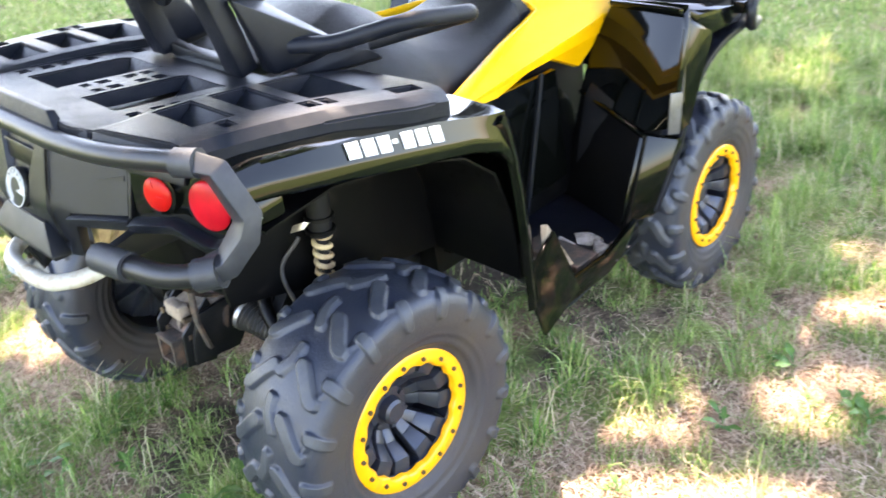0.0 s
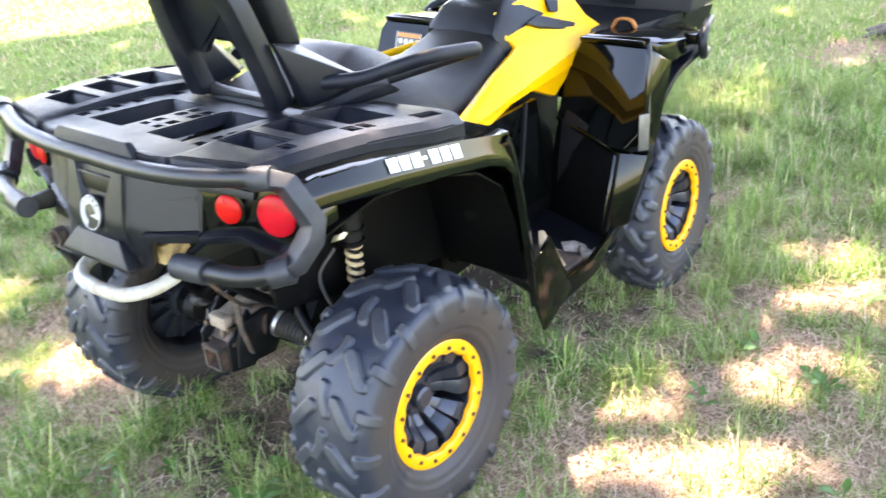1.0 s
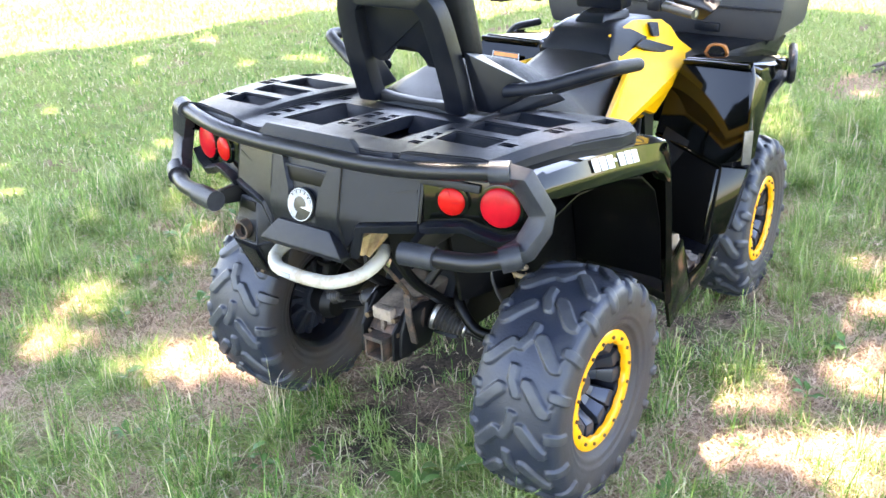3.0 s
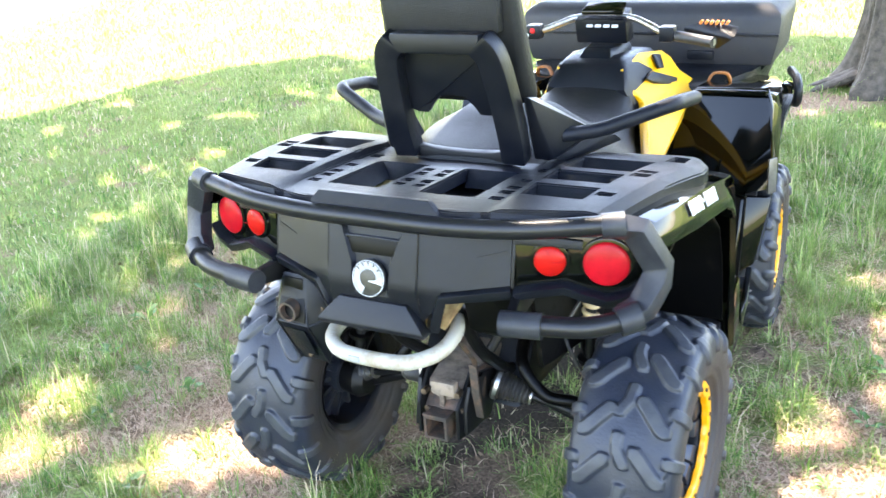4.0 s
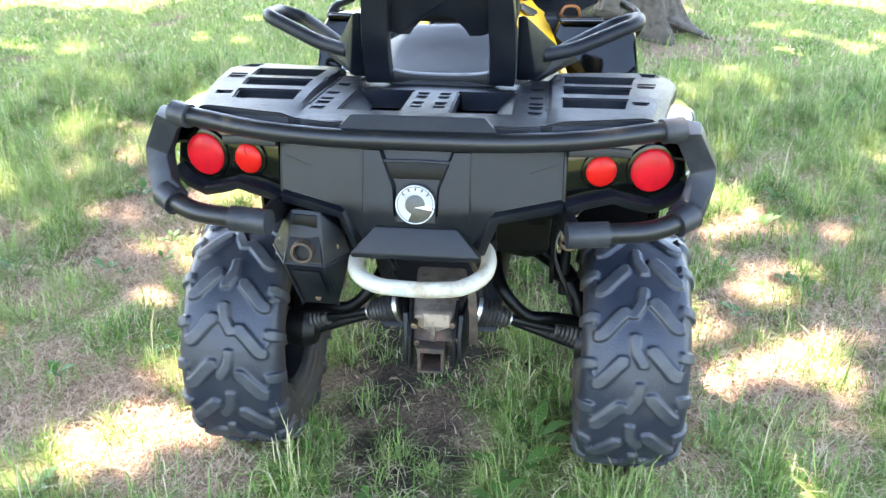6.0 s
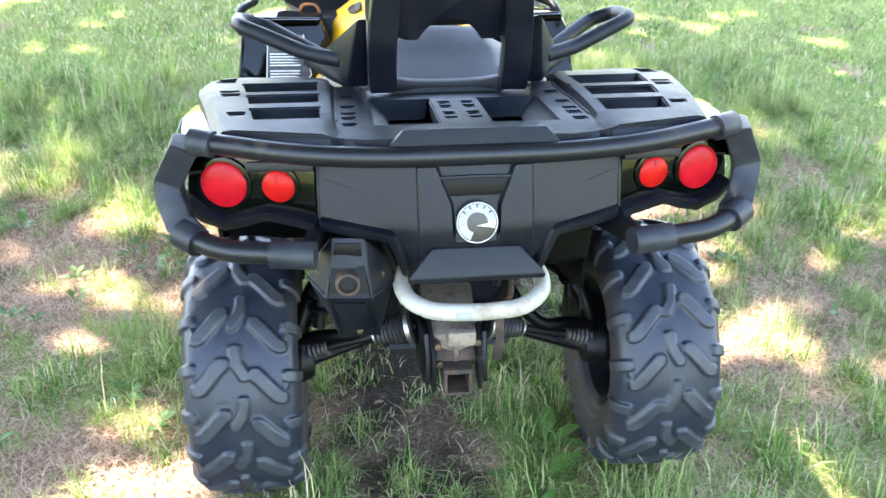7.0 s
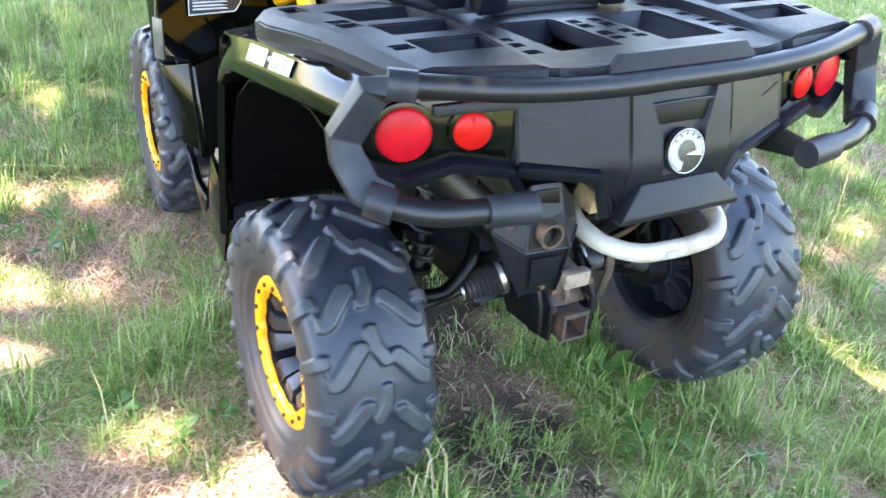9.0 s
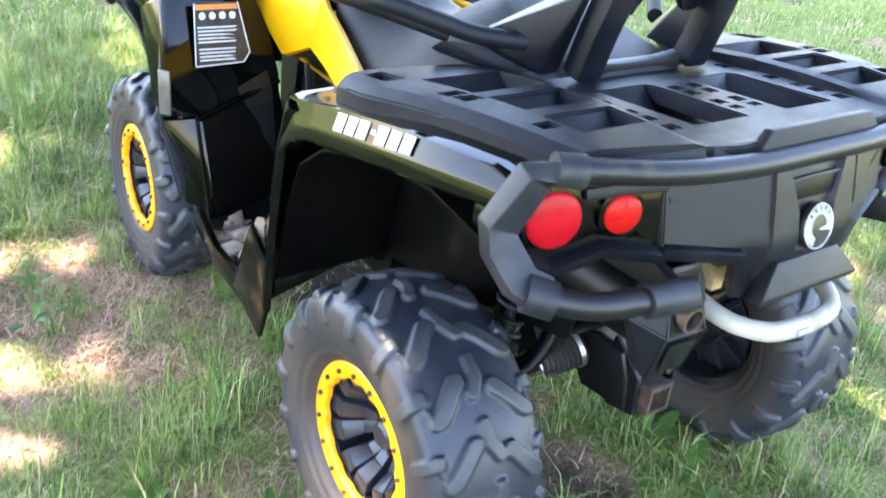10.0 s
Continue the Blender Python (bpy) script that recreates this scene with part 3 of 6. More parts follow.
def tyre_mesh(width, way, around, across):
    """A knobbly tyre about the x axis in one moulded skin, outer side at +x."""
    h = width / 2
    section = [(-h * 0.72, 0.160), (-h * 0.86, 0.185), (-h * 0.97, 0.225), (-h * 0.99, 0.255), (-h * 0.95, 0.284), (-h * 0.80, 0.302), (-h * 0.45, 0.311),
               (0, 0.314), (h * 0.45, 0.311), (h * 0.80, 0.302), (h * 0.95, 0.284), (h * 0.99, 0.255), (h * 0.97, 0.225), (h * 0.88, 0.190), (h * 0.76, 0.170), (h * 0.70, 0.160)]
    line = np.array([tuple(p)[:2] for p in spline([(x, r, 0) for x, r in section], 8)])
    along = np.concatenate([[0], np.cumsum(np.hypot(*np.diff(line, axis=0).T))])
    along -= np.interp(0.0, line[:, 0], along)
    u = np.linspace(along[0], along[-1], across)
    px, pr = np.interp(u, along, line[:, 0]), np.interp(u, along, line[:, 1])
    nx, nr = -np.gradient(pr), np.gradient(px)
    size = np.hypot(nx, nr)
    nx, nr = nx / size, nr / size
    theta = np.arange(around) * 2 * math.pi / around
    n, rad = 17, 0.322
    step = 2 * math.pi / n
    tall = np.zeros((around, across))
    rng = random.Random(17)
    for i in range(n):
        a = i * step
        tilt = 0.008 if i % 2 else -0.008
        bars = [([(a + 0.105, tilt), (a + 0.010, tilt * 0.6), (a - 0.080, -tilt * 1.6)], 0.026, 0.0105)]
        for sd, off in ((1, 0.10), (-1, -0.12)):
            b = a + (off - 0.25) * step
            bars.append(([(b + 0.066, sd * h * 0.27), (b + 0.020, sd * h * 0.38), (b - 0.100, sd * h * 0.63), (b - 0.118, sd * h * 0.70)], 0.030, 0.0110))
            bars.append(([(b - 0.118, sd * h * 0.70), (b - 0.11 + 0.20 * step, sd * h * 0.80), (b - 0.10 + 0.36 * step, sd * h * 0.86)], 0.010, 0.0045))
            bars.append(([(b - 0.10 + 0.36 * step, sd * h * 0.84), (b - 0.125 + 0.36 * step, sd * h * 1.16)], 0.029, 0.010))
        for points, w, high in bars:
            pts = np.array([(way * p * rad, x) for p, x in points])
            gap = (theta * rad - pts[:, 0].mean() + math.pi * rad) % (2 * math.pi * rad) - math.pi * rad
            rows = np.where(np.abs(gap) < 0.11)[0]
            q = np.stack(np.meshgrid(gap[rows] + pts[:, 0].mean(), u, indexing="ij"), -1)
            near = np.full(q.shape[:2], 9.0)
            for p0, p1 in zip(pts, pts[1:]):
                d = p1 - p0
                t = np.clip(((q - p0) @ d) / (d @ d), 0, 1)
                v = np.abs(q - p0 - t[..., None] * d)
                near = np.minimum(near, (v[..., 0] ** 3 + v[..., 1] ** 3) ** (1 / 3))
            f = np.clip((w / 2 + 0.0015 - near) / 0.0036, 0, 1)
            skirt = np.clip((w / 2 + 0.011 - near) / 0.011, 0, 1) ** 2 * 0.12
            tall[rows] = np.maximum(tall[rows], high * rng.uniform(0.86, 1.0) * np.maximum(f * f * (3 - 2 * f), skirt))
    out = tall + 0.0012 * np.sin(u / 0.004)[None, :] * (np.abs(u) > h * 1.5)[None, :]
    x = px[None, :] + nx[None, :] * out
    r = pr[None, :] + nr[None, :] * out
    co = np.stack([x, r * np.cos(theta)[:, None], r * np.sin(theta)[:, None]], -1).reshape(-1, 3)
    k = np.arange(around * across).reshape(around, across)
    k2 = np.roll(k, -1, 0)
    quads = np.stack([k[:, :-1], k[:, 1:], k2[:, 1:], k2[:, :-1]], -1).reshape(-1, 4)
    me = bpy.data.meshes.new("tyre")
    me.vertices.add(len(co))
    me.vertices.foreach_set("co", co.ravel().astype(np.float32))
    me.loops.add(quads.size)
    me.loops.foreach_set("vertex_index", quads.ravel().astype(np.int32))
    me.polygons.add(len(quads))
    me.polygons.foreach_set("loop_start", np.arange(0, quads.size, 4, dtype=np.int32))
    me.update(calc_edges=True)
    me.validate()
    me.polygons.foreach_set("use_smooth", [True] * len(me.polygons))
    me.materials.append(RUBBER)
    side = np.broadcast_to(np.clip((0.292 - pr) / 0.03, 0, 1)[None, :], tall.shape)
    for name, values in (("lug", np.clip(tall / 0.010 - 0.25, 0, 1)), ("side", side)):
        layer = me.attributes.new(name, "FLOAT", "POINT")
        layer.data.foreach_set("value", values.ravel().astype(np.float32))
    return me


def rim_mesh(width):
    """A dark dished wheel with six pairs of broad spokes and a ribbed back, outer side at +x."""
    h = width / 2
    bm = lathe([(-h * 0.80, 0.165), (-h * 0.70, 0.150), (-h * 0.2, 0.142), (h * 0.45, 0.138), (h * 0.62, 0.140), (h * 0.70, 0.150), (h * 0.66, 0.166)], 48)
    bmesh.ops.solidify(bm, geom=bm.faces[:], thickness=0.004)
    hub = lathe([(h * -0.10, 0.001), (h * -0.10, 0.058), (h * 0.12, 0.060), (h * 0.20, 0.052), (h * 0.20, 0.033), (h * 0.36, 0.030), (h * 0.40, 0.023), (h * 0.40, 0.001)], 24)
    pieces = []
    for k in range(6):
        for off in (-0.235, 0.235):
            a = 2 * math.pi * k / 6 + off
            rows = []
            for r, x, w, b in ((0.042, h * 0.12, 0.011, a - off * 0.30), (0.080, h * 0.32, 0.0145, a - off * 0.10), (0.106, h * 0.60, 0.0215, a), (0.141, h * 0.63, 0.0240, a)):
                c = Vector((x, r * math.cos(b), r * math.sin(b)))
                t = Vector((0, -math.sin(b), math.cos(b)))
                rows.append([c + t * (sgn * w) + Vector((dx, 0, 0)) for sgn in (-1, 1) for dx in (0, -0.040)])
            for p, q in zip(rows, rows[1:]):
                pieces.append(hull(p + q, 0.0025))
        b = 2 * math.pi * (k + 0.5) / 6
        lug_nut = disc((h * 0.26, 0.046 * math.cos(b), 0.046 * math.sin(b)), (1, 0, 0), 0.008, 0.02, 6, 0.001)
        pieces.append(lug_nut)
    back = lathe([(-h * 0.16, 0.001), (-h * 0.16, 0.146)], 32)
    for k in range(12):
        b = 2 * math.pi * k / 12
        out, across = Vector((0, math.cos(b), math.sin(b))), Vector((0, -math.sin(b), math.cos(b))) * 0.007
        pieces.append(hull([out * r + across * sgn + Vector((x, 0, 0)) for sgn in (-1, 1) for r, x in ((0.045, -h * 0.15), (0.045, -h * 0.45), (0.140, -h * 0.15), (0.140, -h * 0.30))], 0.002))
    pieces.append(lathe([(-h * 0.14, 0.062), (-h * 0.55, 0.056), (-h * 0.58, 0.048), (-h * 0.58, 0.001)], 24))
    return join(bm, hub, back, *pieces)


def ring_mesh():
    """The bead-lock ring with its scalloped inner edge; face at x = 0."""
    n, bm = 96, bmesh.new()
    rows = []
    for x, r, wave in ((-0.014, 0.172, 0), (-0.003, 0.173, 0), (0.0, 0.170, 0), (0.0, 0.143, 1), (-0.004, 0.1395, 1), (-0.016, 0.139, 1)):
        row = []
        for k in range(n):
            a = 2 * math.pi * k / n
            rr = r - wave * 0.006 * max(0.0, math.cos(16 * a)) ** 0.7
            row.append(bm.verts.new((x, rr * math.cos(a), rr * math.sin(a))))
        rows.append(row)
    for a, b in zip(rows, rows[1:] + rows[:1]):
        for k in range(n):
            bm.faces.new((a[k], a[(k + 1) % n], b[(k + 1) % n], b[k]))
    return bm


def wheel_at(x, y, width, face, turn, steer=0.0):
    """A wheel under an empty: tyre, rim, yellow ring and its bolts."""
    s = 1 if x > 0 else -1
    hub = new("wheel")
    hub.parent = bike
    hub.matrix_basis = pose(x, y, AXLE_Z, 0, 0, steer + (0 if s > 0 else 180)) @ pose(0, 0, 0, turn, 0, 0)
    if y > 0.5:
        hub.matrix_basis = Matrix.Translation((0, 0, -0.012)) @ hub.matrix_basis @ Matrix.Scale(0.945, 4)
    tagged(hub, "knobbly black tyre on a dark rim with a yellow bead ring")
    if (width, s) not in made_wheels:
        tyre = new("tyre", tyre_mesh(width, -s, *((816, 132) if y < 0.5 else (442, 76))))
        tyre.parent = hub
        tyre.scale = (1.0, 1.018, 1.018)
        tagged(tyre, "worn black rubber, dusty sidewall")
        rim = part("rim", rim_mesh(width), RIM, hub, "dark alloy rim")
        ring = part("bead_ring", ring_mesh(), RING, hub, "bright yellow bolted ring", 50)
        bolt = part("bolt", disc((0.006, 0, 0), (1, 0, 0), 0.0055, 0.008, 8, 0.0015), BARE, hub)
        made_wheels[(width, s)] = [ob.data for ob in (tyre, rim, ring, bolt)]
        first = [tyre, rim, ring, bolt]
    else:
        first = []
        for name, me, label in zip(("tyre", "rim", "bead_ring", "bolt"), made_wheels[(width, s)], ("worn black rubber, dusty sidewall", "dark alloy rim", "bright yellow bolted ring", "")):
            ob = new(name, me)
            ob.parent = hub
            if name == "tyre":
                ob.scale = (1.0, 1.018, 1.018)
            if label:
                tagged(ob, label)
            first.append(ob)
    first[2].location.x = face
    for k in range(16):
        a = 2 * math.pi * k / 16
        ob = first[3] if k == 0 else new("bolt", first[3].data)
        ob.parent = hub
        ob.location = (face, 0.1525 * math.cos(a), 0.1525 * math.sin(a))


made_wheels = {}
wheel_at(REAR_X, 0, 0.268, 0.106, 4)
wheel_at(-REAR_X, 0, 0.268, 0.106, 11)
wheel_at(FRONT_X, WHEELBASE, 0.205, 0.088, 7, 4.0)
wheel_at(-FRONT_X, WHEELBASE, 0.205, 0.088, 2, -3.0)


# ---- rear bodywork ----
def valley(z):
    """Half width of the sunken keystone round the badge."""
    return float(np.interp(z, (0.86, 0.935, 1.01), (0.046, 0.050, 0.079)))


def fascia_y(x, z):
    x = abs(x)
    out = float(np.interp(z, (0.79, 0.845, 0.885, 0.99, 1.02), (-0.436, -0.447, -0.455, -0.429, -0.420))) + 0.06 * min(x, 0.112) + 0.34 * max(0.0, x - 0.112)
    if x < valley(z) - 0.001:
        out += 0.013 * min(1.0, max(0.0, (z - 0.862) / 0.03))
    return out + (0.005 if x > 0.1145 else 0.0)


def build_fascia():
    rows = []
    for z in [1.010, 0.995, 0.98, 0.965, 0.95, 0.935, 0.92, 0.905, 0.89, 0.875, 0.862, 0.848, 0.825, 0.800]:
        v, row = valley(z), []
        for x in (0.0, v * 0.5, v - 0.006, v, 0.088, 0.108, 0.113, 0.116, 0.140, 0.165, 0.20, 0.25, 0.306):
            low = float(np.interp(x, (0, 0.128, 0.160, 0.306), (0.800, 0.803, 0.882, 0.897)))
            q = max(z, low)
            row.append((x, fascia_y(x, q), q))
        rows.append([(-x, y, q) for x, y, q in row[:0:-1]] + row)
    bm = shell(rows, 0)
    bmesh.ops.dissolve_degenerate(bm, dist=0.0004, edges=bm.edges[:])
    bmesh.ops.solidify(bm, geom=bm.faces[:], thickness=0.010)
    fascia = part("rear_fascia", bm, PLASTIC, bike, "matte black moulded rear panel", 22)
    edge = [(x, fascia_y(x, z) - 0.001, z) for x, z in ((0.126, 0.792), (0.160, 0.880), (0.235, 0.888), (0.305, 0.894))]
    for s in (1, -1):
        part("lower_trim", strip(sides_of([(x, y + 0.012, z - 0.012) for x, y, z in edge], s), (0, 0.35, -1), 0.026, 0.034, 0.004), PLASTIC, fascia)
        part("panel_seam", strip(sides_of([(0.309, fascia_y(0.309, z) + 0.006, z) for z in (1.012, 0.95, 0.89)], s), (1, 0.3, 0), 0.007, 0.012, 0.001), DARK, fascia)
        part("panel_notch", hull(sides_of([(0.235, fascia_y(0.235, 0.956) - 0.0015, 0.957), (0.300, fascia_y(0.3, 0.97) - 0.0015, 0.972), (0.300, fascia_y(0.3, 0.96) - 0.0015, 0.962),
                                           (0.300, fascia_y(0.3, 0.96) + 0.008, 0.965), (0.235, fascia_y(0.235, 0.956) + 0.008, 0.957)], s), 0), DARK, fascia)
        part("crease", strip(sides_of([(0.1145, fascia_y(0.1145, z) + 0.001, z) for z in (1.008, 0.93, 0.85)], s), (1, 0.3, 0), 0.003, 0.006, 0), DARK, fascia)
    part("recess", slab([(x, fascia_y(0, z) - 0.0015, z) for x, z in ((-0.066, 0.986), (0.066, 0.986), (0.055, 0.952), (-0.055, 0.952))], (0, 0.004, 0), 0.001), LINER, fascia, "dark inset")
    part("recess_brow", strip([(x, fascia_y(0, 0.99) - 0.004 + 0.02 * abs(x), 0.990 - 0.03 * abs(x)) for x in (-0.072, 0.0, 0.072)], (0, 0.3, 1), 0.006, 0.008, 0.002), PLASTIC, fascia)
    part("tray_lip", hull([(-0.088, -0.452, 0.850), (0.088, -0.452, 0.850), (-0.140, -0.476, 0.796), (0.140, -0.476, 0.796), (-0.138, -0.470, 0.783), (0.138, -0.470, 0.783), (-0.138, -0.430, 0.783), (0.138, -0.430, 0.783), (-0.088, -0.435, 0.850), (0.088, -0.435, 0.850)], 0.004), PLASTIC, fascia, "sloping lower lip")
    for k in range(4):
        x = -0.075 + 0.05 * k
        part("clip", box((x, -0.440, 0.776), (0.026, 0.02, 0.010), 0.002), RACK, fascia)
    # round badge with plain shapes
    n = Vector((0, -1, 0.25)).normalized()
    c = Vector((0, fascia_y(0, 0.905) - 0.016, 0.905))
    badge = part("badge", disc(c, n, 0.0425, 0.012, 40, 0.003), BADGE, fascia, "round black and white emblem")
    up = Vector((0, 0.24, 1)).normalized()
    right = Vector((1, 0, 0))

    def on_badge(r, a, lift=0.0012):
        return c + n * lift + right * (r * math.cos(a)) + up * (r * math.sin(a))

    bm = bmesh.new()
    arc = [radians(a) for a in range(-8, 249, 8)]
    ring = [[bm.verts.new(on_badge(r, a)) for a in arc] for r in (0.0375, 0.021)]
    for i in range(len(arc) - 1):
        bm.faces.new((ring[0][i], ring[0][i + 1], ring[1][i + 1], ring[1][i]))
    bmesh.ops.solidify(bm, geom=bm.faces[:], thickness=0.001)
    part("emblem_ring", bm, LETTER, badge, "white arc")
    part("emblem_bar", slab([on_badge(0.030, radians(a)) if r == 0 else c + n * 0.0014 + right * r + up * q for a, r, q in ((0, -0.002, -0.006), (0, 0.034, -0.004), (0, 0.036, -0.012), (0, 0.0, -0.014))], n * -0.001, 0), LETTER, badge, "white bar")
    rim = [on_badge(0.0402, radians(a), 0.0008) for a in range(0, 361, 9)]
    part("emblem_rim", tube(rim, 0.0011, 6, up=n), LETTER, badge, "thin white rim")
    for k in range(5):
        a = radians(40 + 25 * k)
        part("emblem_notch", slab([on_badge(r, a + d, 0.002) for r, d in ((0.0365, -0.05), (0.0365, 0.05), (0.030, 0.04), (0.030, -0.04))], n * -0.001, 0), BADGE, badge)


def build_lamps():
    for s in (1, -1):
        outline = [(0.314, 1.002), (0.45, 1.012), (0.540, 0.998), (0.572, 0.955), (0.578, 0.912), (0.545, 0.885), (0.500, 0.872), (0.455, 0.886), (0.415, 0.902), (0.335, 0.892), (0.314, 0.886)]
        pts = [(s * x, -0.462 + 0.33 * x - 0.10 * (0.95 - z), z) for x, z in outline]
        house = part("lamp_housing", slab(pts, (0, 0.07, 0), 0.005), GLOSS, bike, "glossy black lamp surround")
        low = [(x, -0.471 + 0.33 * x - 0.10 * (0.95 - z), z - 0.008) for x, z in outline[4:]]
        part("housing_trim", strip(sides_of(low, s), (0, 0.3, -1), 0.022, 0.028, 0.004), PLASTIC, house, "matte black lower edge")
        top = [(x, -0.465 + 0.33 * x, z) for x, z in ((0.314, 1.000), (0.40, 0.992), (0.45, 0.985))]
        part("housing_brow", strip(sides_of(top, s), (0, 0.2, 1), 0.020, 0.012, 0.003), PLASTIC, house)
        part("side_reflector", hull(sides_of([(0.572, -0.275, 0.925), (0.585, -0.260, 0.935), (0.572, -0.275, 0.918), (0.585, -0.260, 0.926), (0.570, -0.260, 0.925)], s), 0.001), LETTER, house, "small white marker")
        normal = (s * 0.26, -1, 0.06)
        for x, z, r, mat, name in ((0.498, 0.946, 0.0485, RED, "tail_light"), (0.387, 0.953, 0.034, RED2, "reflector")):
            y = -0.462 + 0.33 * x
            lamp = part(name, disc((s * x, y - 0.010, z), normal, r + 0.009, 0.03, 36, 0.004), GLOSS, house, "round red lamp in a black bezel")
            bm = bmesh.new()
            bmesh.ops.create_uvsphere(bm, u_segments=32, v_segments=16, radius=1.0)
            bmesh.ops.delete(bm, geom=[v for v in bm.verts if v.co.z < -0.05], context="VERTS")
            bmesh.ops.transform(bm, matrix=Matrix.Diagonal((r, r, 0.010, 1)), verts=bm.verts)
            lens = part("lens", bm, mat, lamp, "ribbed red plastic lens", 60)
            nn = Vector(normal).normalized()
            lens.matrix_basis = Matrix.Translation(Vector((s * x, y - 0.010, z)) + nn * 0.0008) @ nn.to_track_quat("Z", "Y").to_matrix().to_4x4()
            if name == "reflector":
                for a in (0.1, 1.67):
                    part("rib", strip([Vector((s * x, y - 0.010, z)) + nn * 0.009 + Vector((math.cos(a), 0, math.sin(a))) * q for q in (-0.030, 0.030)], (math.sin(a), 0, -math.cos(a)), 0.0015, 0.001, 0), RED, lamp)


def build_bumper():
    top = bend([(-0.530, -0.345, 1.052), (-0.345, -0.402, 1.040), (-0.18, -0.418, 1.034), (0.18, -0.418, 1.034), (0.345, -0.402, 1.040), (0.530, -0.345, 1.052)], 0.10)
    bumper = part("rear_bumper", tube(top, 0.0205, 16), STEEL, bike, "scuffed black tubular steel rear bumper")
    for s in (1, -1):
        part("joint", tube(sides_of([(0.505, -0.356, 1.050), (0.548, -0.338, 1.053)], s), 0.0265, 14), SLEEVE, bumper)
        plate = [(0.528, -0.338, 1.048), (0.566, -0.320, 1.036), (0.606, -0.302, 0.955), (0.604, -0.312, 0.925), (0.585, -0.345, 0.878), (0.556, -0.374, 0.862)]
        part("corner_plate", strip(sides_of(plate, s), (-1, 0.15, -0.2), 0.056, 0.038, 0.004), SLEEVE, bumper, "grey black moulded corner plate")
        low = bend(sides_of([(0.578, -0.368, 0.866), (0.50, -0.418, 0.850), (0.335, -0.452, 0.850)], s), 0.06)
        part("lower_tube", tube(low, 0.0225, 14), STEEL, bumper)
        part("tube_sleeve", tube(sides_of([(0.405, -0.440, 0.850), (0.318, -0.455, 0.850)], s), 0.0285, 14), SLEEVE, bumper)
        part("collar", tube(sides_of([(0.585, -0.360, 0.868), (0.548, -0.388, 0.858)], s), 0.031, 14), SLEEVE, bumper)
        part("bracket", hull(sides_of([(0.325, -0.445, 0.868), (0.325, -0.445, 0.832), (0.345, -0.435, 0.868), (0.345, -0.435, 0.832), (0.27, -0.22, 0.89), (0.27, -0.22, 0.80), (0.30, -0.22, 0.89), (0.30, -0.22, 0.80)], s), 0.004), DARK, bumper)


def rack_z(y):
    return 1.048 - 0.095 * (y + 0.2)


